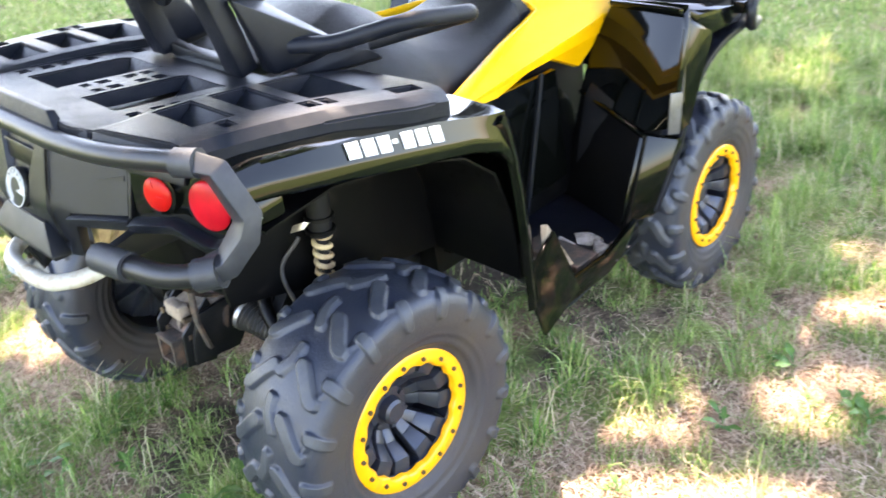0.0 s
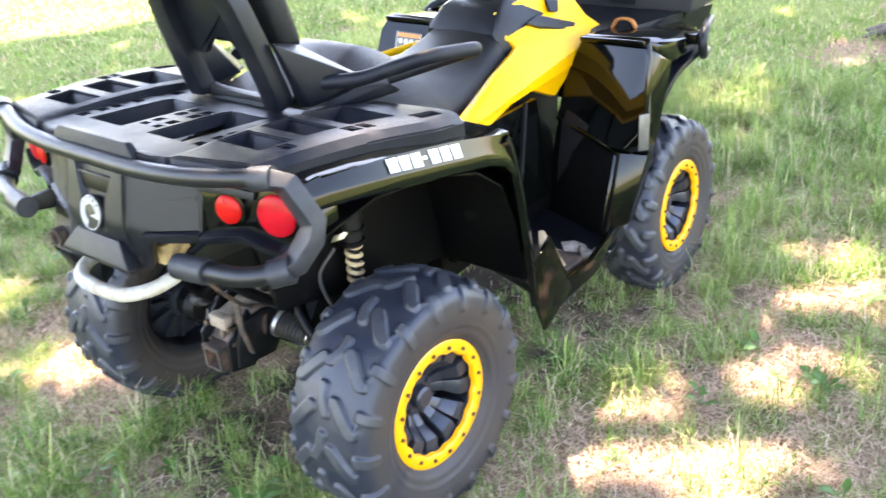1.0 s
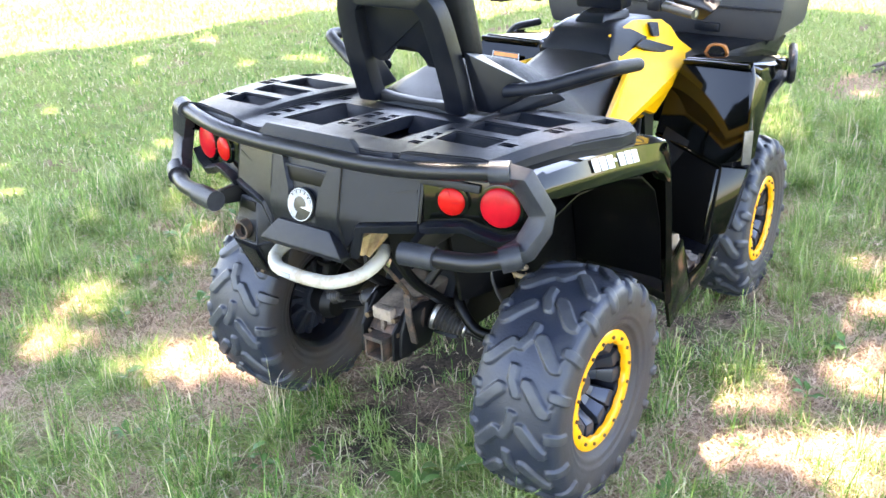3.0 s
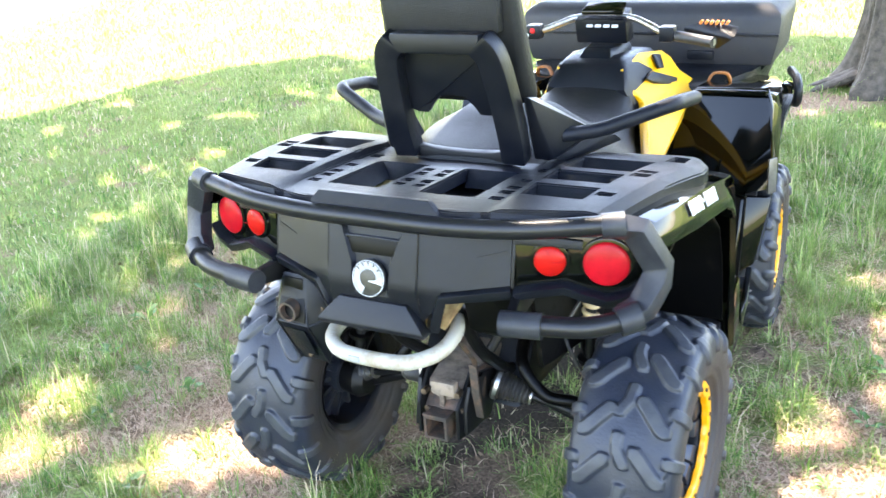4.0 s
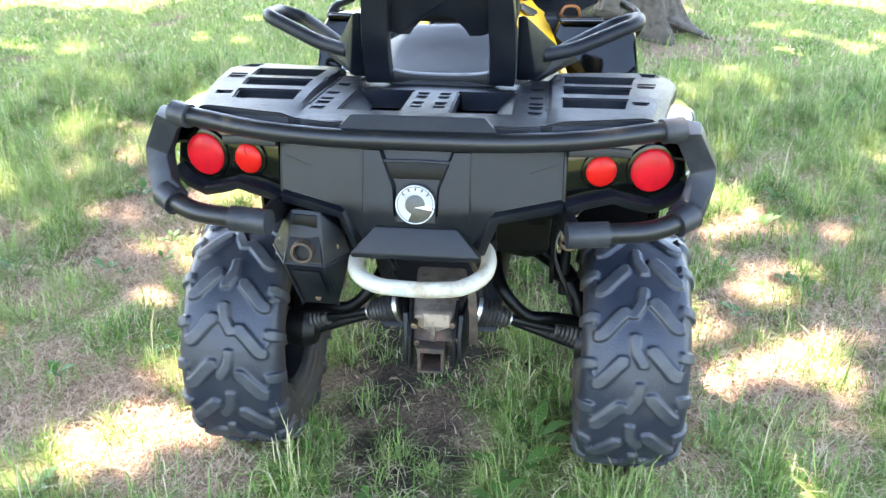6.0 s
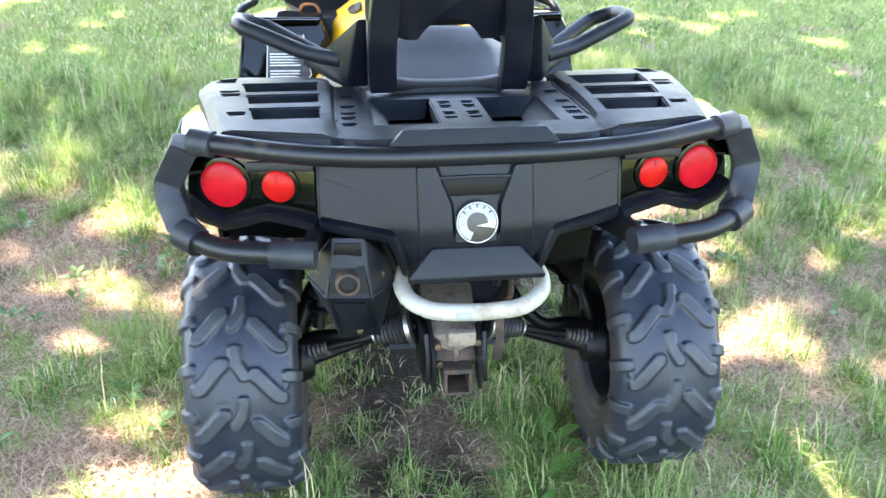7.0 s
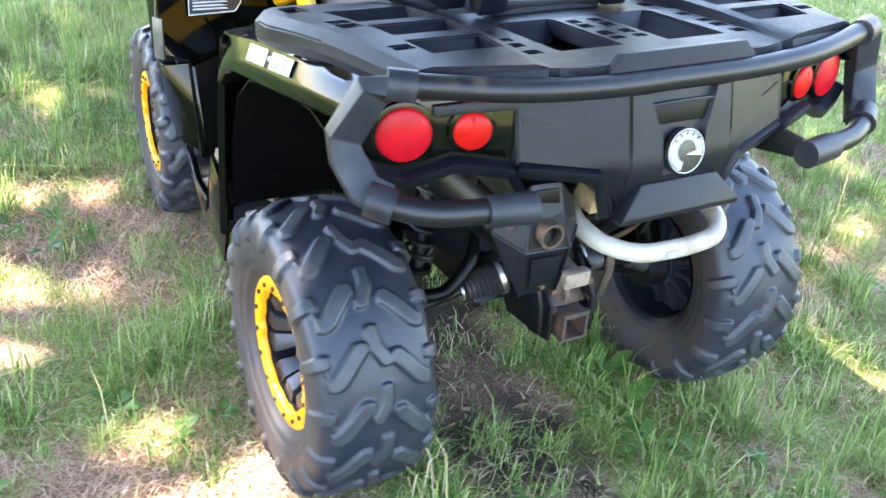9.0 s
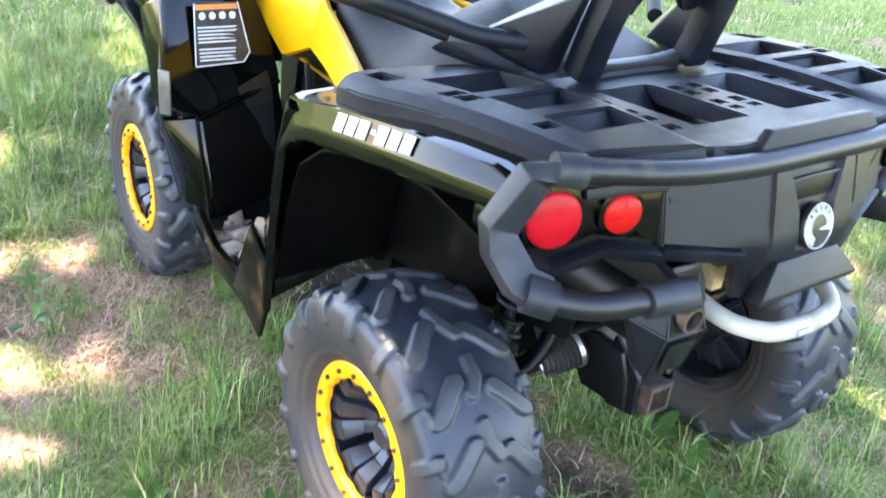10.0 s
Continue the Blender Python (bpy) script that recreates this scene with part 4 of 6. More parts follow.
def build_rack():
    """A moulded rack: a grid of cells, some of them open; two wings stand higher than the middle."""
    xs = [0.0, 0.016, 0.036, 0.056, 0.190, 0.205, 0.228, 0.252, 0.266, 0.276, 0.300, 0.440, 0.455, 0.487, 0.508, 0.520]
    ys = [-0.350, -0.318, -0.290, -0.270, -0.250, -0.236, -0.215, -0.192, -0.176, -0.150, -0.128, -0.110, -0.090, -0.070, -0.045, -0.030, -0.010, 0.015, 0.040, 0.065, 0.095, 0.125, 0.150, 0.175, 0.205]

    def between(y, *spans):
        return any(a < y < b for a, b in spans)

    def open_cell(x, y):
        if 0.056 < x < 0.190:
            return -0.290 < y < -0.045
        if 0.016 < x < 0.036:
            return between(y, (-0.250, -0.236), (-0.215, -0.192), (-0.150, -0.128), (-0.110, -0.090))
        if 0.228 < x < 0.252:
            return between(y, (-0.290, -0.270), (-0.236, -0.215), (-0.192, -0.176), (-0.128, -0.110), (-0.010, 0.015))
        if 0.300 < x < 0.440:
            return between(y, (-0.270, -0.192), (-0.150, -0.070), (-0.030, 0.095))
        if 0.455 < x < 0.487:
            return between(y, (-0.236, -0.215), (-0.070, -0.045), (-0.030, -0.010), (0.125, 0.150))
        return False

    def place(x, y):
        a, sg = abs(x), (1 if x > 0 else -1)
        z = rack_z(y)
        if y < -0.30:
            back = float(np.interp(a, (0.0, 0.20, 0.266, 0.276, 0.520), (-0.398, -0.398, -0.380, -0.385, -0.335)))
            y = back if y < -0.34 else -0.318 + 0.4 * (back + 0.35)
        wing = max(0.0, (a - 0.27) / 0.2)
        x += sg * wing * 0.052 * (min(y, 0.17) + 0.21) / 0.35
        if a > 0.27:
            z += 0.010 * min(1.0, (a - 0.266) / 0.02) + 0.012 * math.sin(math.pi * min(max((y + 0.34) / 0.5, 0), 1))
            if y > 0.14:
                y += 0.05 * (1 - ((a - 0.43) / 0.16) ** 2)
                z -= 0.14 * (y - 0.14)
                x -= sg * 0.25 * max(0.0, a - 0.46) * (y - 0.14) / 0.06
        elif y > -0.05:
            z -= 0.004
        z -= 0.022 if a > 0.515 else (0.004 if a > 0.50 else 0.0)
        return (x + (sg * 0.008 if a > 0.515 else 0.0), y, z)

    bm = bmesh.new()
    allx = [-x for x in xs[:0:-1]] + xs
    grid = {(i, j): bm.verts.new(place(x, y)) for i, x in enumerate(allx) for j, y in enumerate(ys)}
    for i in range(len(allx) - 1):
        for j in range(len(ys) - 1):
            cx, cy = abs(allx[i] + allx[i + 1]) / 2, (ys[j] + ys[j + 1]) / 2
            if open_cell(cx, cy) or (cx < 0.205 and cy > 0.065) or (cx < 0.276 and cy > 0.125):
                continue
            bm.faces.new([grid[i, j], grid[i + 1, j], grid[i + 1, j + 1], grid[i, j + 1]])
    bmesh.ops.delete(bm, geom=[v for v in bm.verts if not v.link_faces], context="VERTS")
    bmesh.ops.recalc_face_normals(bm, faces=bm.faces)
    if sum(f.normal.z for f in bm.faces) < 0:
        bmesh.ops.reverse_faces(bm, faces=bm.faces)
    out = bmesh.ops.extrude_face_region(bm, geom=bm.faces[:])
    for v in out["geom"]:
        if isinstance(v, bmesh.types.BMVert):
            v.co.z += 0.034
    bmesh.ops.translate(bm, vec=(0, 0, -0.034), verts=bm.verts)
    bmesh.ops.recalc_face_normals(bm, faces=bm.faces)
    rim_edges = [e for e in bm.edges if len(e.link_faces) == 2 and e.calc_face_angle(0) > radians(50)]
    bmesh.ops.bevel(bm, geom=rim_edges, offset=0.0035, segments=2, affect="EDGES", clamp_overlap=True)
    rack = part("rear_rack", bm, RACK, bike, "black moulded plastic cargo rack with slots", 30)
    part("rack_rear_face", hull([(-0.140, -0.404, 1.084), (0.140, -0.404, 1.084), (-0.190, -0.416, 1.030), (0.190, -0.416, 1.030), (-0.190, -0.385, 1.026), (0.190, -0.385, 1.026), (-0.140, -0.385, 1.080), (0.140, -0.385, 1.080)], 0.005), RACK, rack, "raised trapezoid rear lip")
    for s in (1, -1):
        part("rack_shoulder", hull(sides_of([(0.150, -0.395, 1.064), (0.252, -0.384, 1.062), (0.180, -0.406, 1.026), (0.262, -0.396, 1.022), (0.180, -0.370, 1.022), (0.262, -0.365, 1.022), (0.16, -0.370, 1.060), (0.252, -0.365, 1.060)], s), 0.004), RACK, rack)
        part("rack_end", hull(sides_of([(0.278, -0.386, 1.066), (0.480, -0.338, 1.056), (0.276, -0.402, 1.024), (0.494, -0.352, 1.020), (0.276, -0.372, 1.022), (0.490, -0.322, 1.020), (0.278, -0.372, 1.064), (0.480, -0.322, 1.056)], s), 0.004), RACK, rack)
        # sloping walls inside the middle openings
        part("rack_web", hull(sides_of([(0.058, -0.292, 1.050), (0.190, -0.292, 1.050), (0.085, -0.255, 1.010), (0.19, -0.255, 1.010), (0.058, -0.292, 1.008), (0.190, -0.292, 1.008)], s), 0.002), RACK, rack)
        part("rack_web", hull(sides_of([(0.190, -0.29, 1.050), (0.190, -0.046, 1.030), (0.150, -0.25, 1.008), (0.150, -0.075, 1.000), (0.190, -0.29, 1.008), (0.190, -0.046, 1.000)], s), 0.002), RACK, rack)
        part("rack_web", hull(sides_of([(0.056, -0.046, 1.030), (0.190, -0.046, 1.030), (0.066, -0.095, 0.998), (0.180, -0.095, 0.998), (0.056, -0.046, 0.995), (0.190, -0.046, 0.995)], s), 0.002), RACK, rack)
        for y in (-0.192, -0.070, 0.095):
            z, out = rack_z(y) + 0.014, 0.26 * (y + 0.21)
            part("rack_slat", hull(sides_of([(0.302, y + 0.002, z), (0.438 + 0.85 * out * 0.6, y + 0.002, z), (0.302, y - 0.046, z - 0.036), (0.438 + 0.85 * out * 0.6, y - 0.046, z - 0.036), (0.302, y + 0.002, z - 0.040), (0.438 + 0.85 * out * 0.6, y + 0.002, z - 0.040)], s), 0.002), RACK, rack, "sloping inner wall")
    part("rack_base", hull([(-0.48, -0.29, 1.000), (0.48, -0.29, 1.000), (-0.54, 0.16, 0.965), (0.54, 0.16, 0.965), (-0.46, -0.24, 0.955), (0.46, -0.24, 0.955), (-0.5, 0.14, 0.92), (0.5, 0.14, 0.92)], 0.004), PLASTIC, bike)


def fender_top(y):
    return float(np.interp(y, (-0.30, -0.24, -0.07, 0.16, 0.355), (1.020, 1.022, 1.012, 0.968, 0.922)))


def fender_low(y):
    return float(np.interp(y, (-0.30, -0.25, -0.11, 0.026, 0.27, 0.34, 0.372), (0.965, 0.962, 0.944, 0.916, 0.866, 0.838, 0.80)))


def fender_edge(y):
    return 0.575 + 0.03 * min(1.0, (y + 0.30) / 0.2)


def fender_face(y, v, lift=0.0):
    """A point on the sloping side face of the rear mudguard; v runs from its lower to its upper edge."""
    e, t, l = fender_edge(y), fender_top(y), fender_low(y) + 0.036
    return (e + 0.011 - 0.015 * v + 0.9 * lift, y, l + (t - l) * v + 0.3 * lift)


def build_rear_fenders():
    for s in (1, -1):
        ys = (-0.300, -0.24, -0.15, -0.05, 0.06, 0.16, 0.26, 0.335, 0.372)
        rows = []
        for y in ys:
            e, t, l = fender_edge(y), fender_top(y), fender_low(y)
            pts = [(0.44, y, t + 0.008), (0.57, y, t + 0.005), fender_face(y, 1.0), fender_face(y, 0.5), fender_face(y, 0.0), (e + 0.013, y, l + 0.031), (e + 0.016, y, l + 0.006), (e + 0.010, y, l), (e - 0.035, y + 0.002, l + 0.004)]
            rows.append([(s * a, b, c) for a, b, c in pts])
        fender = part("rear_fender", shell(rows, 0.006), GLOSS, bike, "glossy black rear mudguard", 24)
        # the leg in front of the wheel
        leg = [(0.372, 0.905, 0.800), (0.405, 0.86, 0.740), (0.432, 0.78, 0.66), (0.450, 0.66, 0.56), (0.462, 0.50, 0.46)]
        rows = [[(s * x, y + 0.03, z), (s * max(x + 0.01, 0.52), y + 0.030, z), (s * 0.590, y + 0.024, z), (s * 0.612, y + 0.008, z), (s * 0.618, y - 0.010, z - 0.01), (s * 0.606, y - 0.022, z - 0.015)] for x, y, z in ((0.36, 0.350, 0.918), (0.36, 0.368, 0.90), (0.36, 0.392, 0.82), (0.38, 0.410, 0.72), (0.40, 0.425, 0.60), (0.46, 0.436, 0.47), (0.572, 0.440, 0.44), (0.574, 0.442, 0.40))]
        part("fender_leg", shell(rows, 0.006), GLOSS, fender, smooth=40)
        part("mud_flap", slab(sides_of([(0.600, 0.440, 0.48), (0.606, 0.530, 0.56), (0.604, 0.600, 0.42), (0.600, 0.640, 0.34), (0.595, 0.500, 0.262), (0.598, 0.462, 0.36)], s), (s * -0.012, 0, 0), 0.003), GLOSS, fender, "black side flap")
        part("flap_edge", slab(sides_of([(0.585, 0.500, 0.585), (0.585, 0.605, 0.425), (0.575, 0.520, 0.435)], s), (s * 0.012, 0.012, 0), 0.002), CAST, fender, "pale dusty wedge")
        # wheel well lining
        rows = [[(s * x, y, z) for y, z in ((-0.26, 0.90), (-0.1, 0.925), (0.1, 0.90), (0.26, 0.85), (0.35, 0.78), (0.40, 0.66), (0.418, 0.56), (0.424, 0.47))] for x in (0.30, 0.44, 0.585)]
        part("wheel_well", shell(rows, 0.005), LINER, fender, "black inner lining")
        part("well_wall", slab(sides_of([(0.30, -0.26, 0.92), (0.30, 0.35, 0.86), (0.30, 0.424, 0.47), (0.30, 0.20, 0.50), (0.30, -0.20, 0.60)], s), (s * -0.01, 0, 0), 0), LINER, fender)
        # white block lettering as plain bars, lying on the side face
        for k in range(7):
            if k == 3:
                y0, w, v0, v1 = 0.0385, 0.013, 0.42, 0.62
            else:
                y0, w, v0, v1 = 0.140 - 0.0385 * k + (0.016 if k > 3 else 0.0), 0.031, 0.10, 0.86
            quad = [fender_face(y0 + p, v, 0.001) for p, v in ((0, v0), (w, v0), (w, v1), (0, v1))]
            part("decal_bar", slab(sides_of(quad, s), (s * 0.002, 0, 0.0006), 0.0005), LETTER, fender)


def build_seat():
    def ring(y, zt, hw, zb, hb):
        return [(-hb, y, zb), (-hb * 0.97, y, zb + 0.35 * (zt - zb)), (-(hw + hb) / 2, y, zb + 0.70 * (zt - zb)), (-hw, y, zt - 0.018), (-hw * 0.8, y, zt), (0, y, zt + 0.004), (hw * 0.8, y, zt), (hw, y, zt - 0.018), ((hw + hb) / 2, y, zb + 0.70 * (zt - zb)), (hb * 0.97, y, zb + 0.35 * (zt - zb)), (hb, y, zb)]

    rows = [ring(*r) for r in ((0.05, 1.022, 0.14, 0.98, 0.20), (0.10, 1.036, 0.165, 0.96, 0.24), (0.20, 1.058, 0.170, 0.92, 0.28), (0.29, 1.085, 0.150, 0.89, 0.31), (0.36, 1.096, 0.130, 0.86, 0.33), (0.44, 1.062, 0.140, 0.85, 0.33), (0.53, 1.000, 0.160, 0.85, 0.30), (0.65, 0.955, 0.150, 0.84, 0.27), (0.78, 0.942, 0.145, 0.84, 0.22), (0.88, 0.962, 0.140, 0.86, 0.19), (0.95, 0.990, 0.13, 0.88, 0.17))]
    columns = [spline([row[j] for row in rows], 4) for j in range(11)]
    rows = [[col[i] for col in columns] for i in range(len(columns[0]))]
    part("seat", shell(rows, 0.02), VINYL, bike, "black vinyl two-up seat", 60)
    part("seat_tail", hull([(-0.16, 0.06, 1.02), (0.16, 0.06, 1.02), (-0.19, 0.02, 0.99), (0.19, 0.02, 0.99), (-0.2, 0.12, 0.97), (0.2, 0.12, 0.97), (0.11, 0.03, 1.035), (-0.11, 0.03, 1.035)], 0.01), VINYL, bike)


def build_backrest():
    rest = new("passenger_backrest")
    rest.parent = bike
    tagged(rest, "black padded passenger backrest in a moulded arch")
    leg = [(0.152, 0.030, 1.035), (0.155, 0.005, 1.12), (0.148, -0.030, 1.24), (0.136, -0.050, 1.315), (0.11, -0.058, 1.348)]
    for s in (1, -1):
        part("arch_leg", strip(spline(sides_of(leg, s), 4), (1, 0, 0), 0.066, 0.050, 0.014), PLASTIC, rest)
    part("arch_top", strip([(-0.12, -0.058, 1.342), (0.12, -0.058, 1.342)], (0, 0, 1), 0.050, 0.040, 0.010), PLASTIC, rest)
    half = [(0.138, 0.004, 1.165), (0.100, 0.004, 1.152), (0.072, 0.003, 1.152), (0.060, 0.003, 1.170), (0.034, 0.0, 1.196), (0.0, 0.0, 1.202)]
    plate = [(-x, y, z) for x, y, z in half] + half[-2::-1] + [(0.128, -0.035, 1.325), (-0.128, -0.035, 1.325)]
    part("back_plate", slab(plate, (0, 0.02, 0.004), 0.004), PLASTIC, rest, "moulded rear plate with a cut-out")
    part("arch_foot", strip(spline([(-0.150, 0.035, 1.050), (-0.09, 0.045, 1.035), (0.0, 0.050, 1.030), (0.09, 0.045, 1.035), (0.150, 0.035, 1.050)], 4), (0, 0, 1), 0.030, 0.030, 0.006), DARK, rest)
    cush = [(x, y, z) for s in (1, -1) for x, y, z in ((s * 0.180, 0.050, 1.170), (s * 0.190, 0.015, 1.30), (s * 0.185, -0.01, 1.46), (s * 0.15, -0.02, 1.50), (s * 0.190, 0.110, 1.170), (s * 0.180, 0.080, 1.31), (s * 0.175, 0.055, 1.46), (s * 0.14, 0.040, 1.50))]
    bm = hull(cush, 0.022)
    part("cushion", bm, VINYL, rest, "thick black vinyl cushion", 60)
    part("cushion_band", hull([(x, y, z) for s in (1, -1) for x, y, z in ((s * 0.15, -0.035, 1.36), (s * 0.155, -0.040, 1.45), (s * 0.15, 0.0, 1.36), (s * 0.15, -0.005, 1.45))], 0.008), VINYL, rest)
    for s in (1, -1):
        part("arm_base", hull(sides_of([(0.188, 0.000, 1.205), (0.210, -0.005, 1.205), (0.190, 0.08, 1.185), (0.185, 0.060, 1.030), (0.235, 0.060, 1.030), (0.300, 0.20, 1.075), (0.270, 0.25, 1.045), (0.265, 0.16, 1.105), (0.240, 0.055, 1.10), (0.200, 0.20, 1.030)], s), 0.008), PLASTIC, rest, "faceted black grip bracket")
        part("arm_foot", hull(sides_of([(0.215, 0.13, 1.05), (0.335, 0.24, 1.055), (0.345, 0.27, 1.03), (0.26, 0.20, 1.00), (0.22, 0.12, 1.00), (0.31, 0.30, 1.01)], s), 0.005), RACK, rest)
        loop = bend(sides_of([(0.245, 0.10, 1.085), (0.33, 0.150, 1.090), (0.490, 0.225, 1.143), (0.505, 0.400, 1.118), (0.440, 0.420, 1.095), (0.300, 0.270, 1.055)], s), 0.035)
        part("grip_bar", tube(loop, 0.0185, 12), RACK, rest, "grey black grab handle")


build_fascia()
build_lamps()
build_bumper()
build_rack()
build_rear_fenders()
build_seat()
build_backrest()


# ---- underside, rear ----
def build_rear_underside():
    bar = spline([(-0.100, -0.265, 0.744), (-0.142, -0.345, 0.738), (-0.138, -0.425, 0.729), (-0.092, -0.474, 0.723), (-0.03, -0.486, 0.722), (0.04, -0.486, 0.722), (0.100, -0.472, 0.723), (0.146, -0.420, 0.730), (0.148, -0.340, 0.742), (0.108, -0.265, 0.748)], 5)
    hoop = part("rear_hoop", tube(bar, 0.0178, 16), WHITE, bike, "white painted steel hoop with scuffs")
    part("sticker", box((-0.030, -0.5045, 0.724), (0.030, 0.004, 0.013), 0.001), GREY_PRINT, hoop, "torn faded sticker")
    for x in (-0.105, 0.095):
        part("hoop_bracket", box((x, -0.33, 0.775), (0.030, 0.06, 0.05), 0.003), CREAM, hoop, "cream stained bracket")
    part("bracket_plate", hull([(0.085, -0.30, 0.82), (0.165, -0.30, 0.84), (0.085, -0.33, 0.74), (0.13, -0.36, 0.75), (0.085, -0.27, 0.80), (0.165, -0.27, 0.82)], 0.003), CREAM, hoop)
    # gear case and shafts
    case = part("gear_case", hull([(-0.055, -0.16, 0.47), (0.055, -0.16, 0.47), (-0.065, -0.14, 0.36), (0.065, -0.14, 0.36), (-0.07, 0.06, 0.50), (0.07, 0.06, 0.50), (-0.06, 0.06, 0.34), (0.06, 0.06, 0.34), (0, -0.175, 0.42)], 0.014), CAST, bike, "mud-stained cast gear case")
    part("case_rib", strip([(0.0, -0.172, 0.48), (0.0, -0.180, 0.42), (0.0, -0.165, 0.36)], (1, 0, 0), 0.014, 0.016, 0.004), CAST, case)
    for s in (1, -1):
        part("side_plate", slab(sides_of([(0.066, -0.165, 0.475), (0.078, -0.10, 0.49), (0.078, 0.0, 0.46), (0.076, -0.08, 0.345), (0.066, -0.20, 0.350), (0.062, -0.190, 0.42)], s), (s * 0.012, 0, 0), 0.003), DARK, case)
        a, b = Vector((s * 0.085, -0.055, 0.435)), Vector((s * 0.40, -0.005, 0.335))
        at = lambda t: a.lerp(b, t)
        path, rad = [], []
        for k in range(19):
            t = 0.02 + 0.30 * k / 18
            path.append(at(t))
            rad.append((0.048 - 0.021 * k / 18) * (1.0 if k % 2 else 0.86))
        shaft = part("half_shaft", tube([at(0.0), at(1.0)], 0.0125, 12), DARK, bike, "black drive shaft with ribbed rubber boots")
        part("boot", tube(path, rad, 18), BOOT, shaft, "ribbed rubber boot")
        part("boot_clamp", tube([at(0.035), at(0.072)], 0.0455, 18), SILVER, shaft, "zinc clamp band")
        part("boot_clamp", tube([at(0.33), at(0.345)], 0.024, 14), SILVER, shaft)
        path = [at(0.74 + 0.24 * k / 14) for k in range(15)]
        part("boot", tube(path, [(0.020 + 0.017 * k / 14) * (1.0 if k % 2 else 0.86) for k in range(15)], 16), BOOT, shaft)
        part("boot_clamp", tube([at(0.72), at(0.735)], 0.021, 14), SILVER, shaft)
        # trailing arm
        arm = bend(sides_of([(0.20, 0.42, 0.40), (0.26, 0.20, 0.50), (0.33, 0.05, 0.52), (0.385, 0.0, 0.42), (0.39, 0.0, 0.32)], s), 0.10)
        arm_ob = part("trailing_arm", tube(arm, 0.026, 12), LINER, bike, "black steel trailing arm")
        part("arm_link", tube(sides_of([(0.10, 0.02, 0.400), (0.385, 0.03, 0.285)], s), 0.016, 10), DARK, arm_ob)
        part("knuckle", lathe([(-0.03, 0.001), (-0.03, 0.05), (0.02, 0.06), (0.05, 0.045), (0.05, 0.001)], 20), DARK, arm_ob)
        arm_ob.children[-1].matrix_basis = pose(s * 0.40, 0, AXLE_Z)
        lower = spline(sides_of([(0.14, 0.10, 0.56), (0.165, -0.03, 0.50), (0.235, -0.055, 0.425), (0.31, -0.04, 0.410), (0.385, -0.01, 0.385)], s), 5)
        part("lower_arm", tube(lower, 0.017, 12), LINER, arm_ob)
        # coil-over shock
        if s > 0:
            lo, hi = Vector((0.332, 0.03, 0.450)), Vector((0.340, 0.04, 0.86))
        else:
            lo, hi = Vector((-0.332, -0.060, 0.450)), Vector((-0.268, -0.03, 0.86))
        shock = part("shock_absorber", tube([lo, hi], 0.014, 12), DARK, bike, "black coil-over shock absorber")
        side = (hi - lo).cross(Vector((0, 1, 0))).normalized()
        front = side.cross((hi - lo).normalized())
        t0, t1, wide = (0.30, 0.60, 0.018) if s > 0 else (0.16, 0.72, 0.029)
        coil = [lo.lerp(hi, t0 + (t1 - t0) * k / 110) + wide * (math.cos(k * 2 * math.pi / (22 if s > 0 else 14)) * side + math.sin(k * 2 * math.pi / (22 if s > 0 else 14)) * front) for k in range(111)]
        if s > 0:
            part("spring", tube(coil, 0.0062, 8), CREAM, shock, "dusty pale coil spring")
            part("spring_sleeve", tube([lo.lerp(hi, t) for t in (0.57, 0.58, 0.90, 0.92)], [0.020, 0.027, 0.030, 0.022], 18), DARK, shock, "black dust sleeve")
            part("mount_plate", hull([(0.385, -0.078, 0.752), (0.428, -0.070, 0.772), (0.425, -0.066, 0.788), (0.392, -0.072, 0.772), (0.392, -0.055, 0.760), (0.425, -0.050, 0.780)], 0.002), SILVER, shock, "bare zinc mounting plate")
        else:
            part("spring", tube(coil, 0.0056, 8), DARK, shock, "black coil spring")
        for t0, t1 in ((0.60, 0.62), (0.68, 0.70), (0.12, 0.145)):
            part("spring_collar", tube([lo.lerp(hi, t0), lo.lerp(hi, t1)], 0.034, 16), LINER, shock)
    part("rust_strap", strip([(0.100, -0.185, 0.560), (0.106, -0.190, 0.480), (0.104, -0.170, 0.395)], (1, 0, 0), 0.022, 0.008, 0.002), RUST, case, "rusty flat strap")
    part("case_cover", disc((0.084, -0.06, 0.43), (1, 0, 0), 0.052, 0.03, 20, 0.004), RUST, case, "rusty round end cover")
    part("case_boss", box((0.012, -0.185, 0.475), (0.07, 0.03, 0.04), 0.008), CAST, case)
    for x, z in ((-0.046, 0.455), (0.052, 0.462), (-0.040, 0.405), (0.058, 0.418)):
        part("case_bolt", disc((x, -0.198, z), (0, -1, 0.1), 0.009, 0.03, 6, 0.001), BARE, case)
    # tow receiver
    y0, y1, zc, o, i = -0.232, -0.10, 0.372, 0.0335, 0.0265
    bm = bmesh.new()
    loops = []
    for y, h in ((y1, o), (y0, o), (y0, i), (y1, i)):
        loops.append([bm.verts.new((sx * h, y, zc + sz * h)) for sx, sz in ((-1, -1), (1, -1), (1, 1), (-1, 1))])
    for a, b in zip(loops, loops[1:]):
        for k in range(4):
            bm.faces.new((a[k], a[(k + 1) % 4], b[(k + 1) % 4], b[k]))
    bm.faces.new(loops[-1])
    rounded(bm, 0.003, 50)
    hitch = part("tow_receiver", bm, RUST, bike, "rusty square tow bar socket")
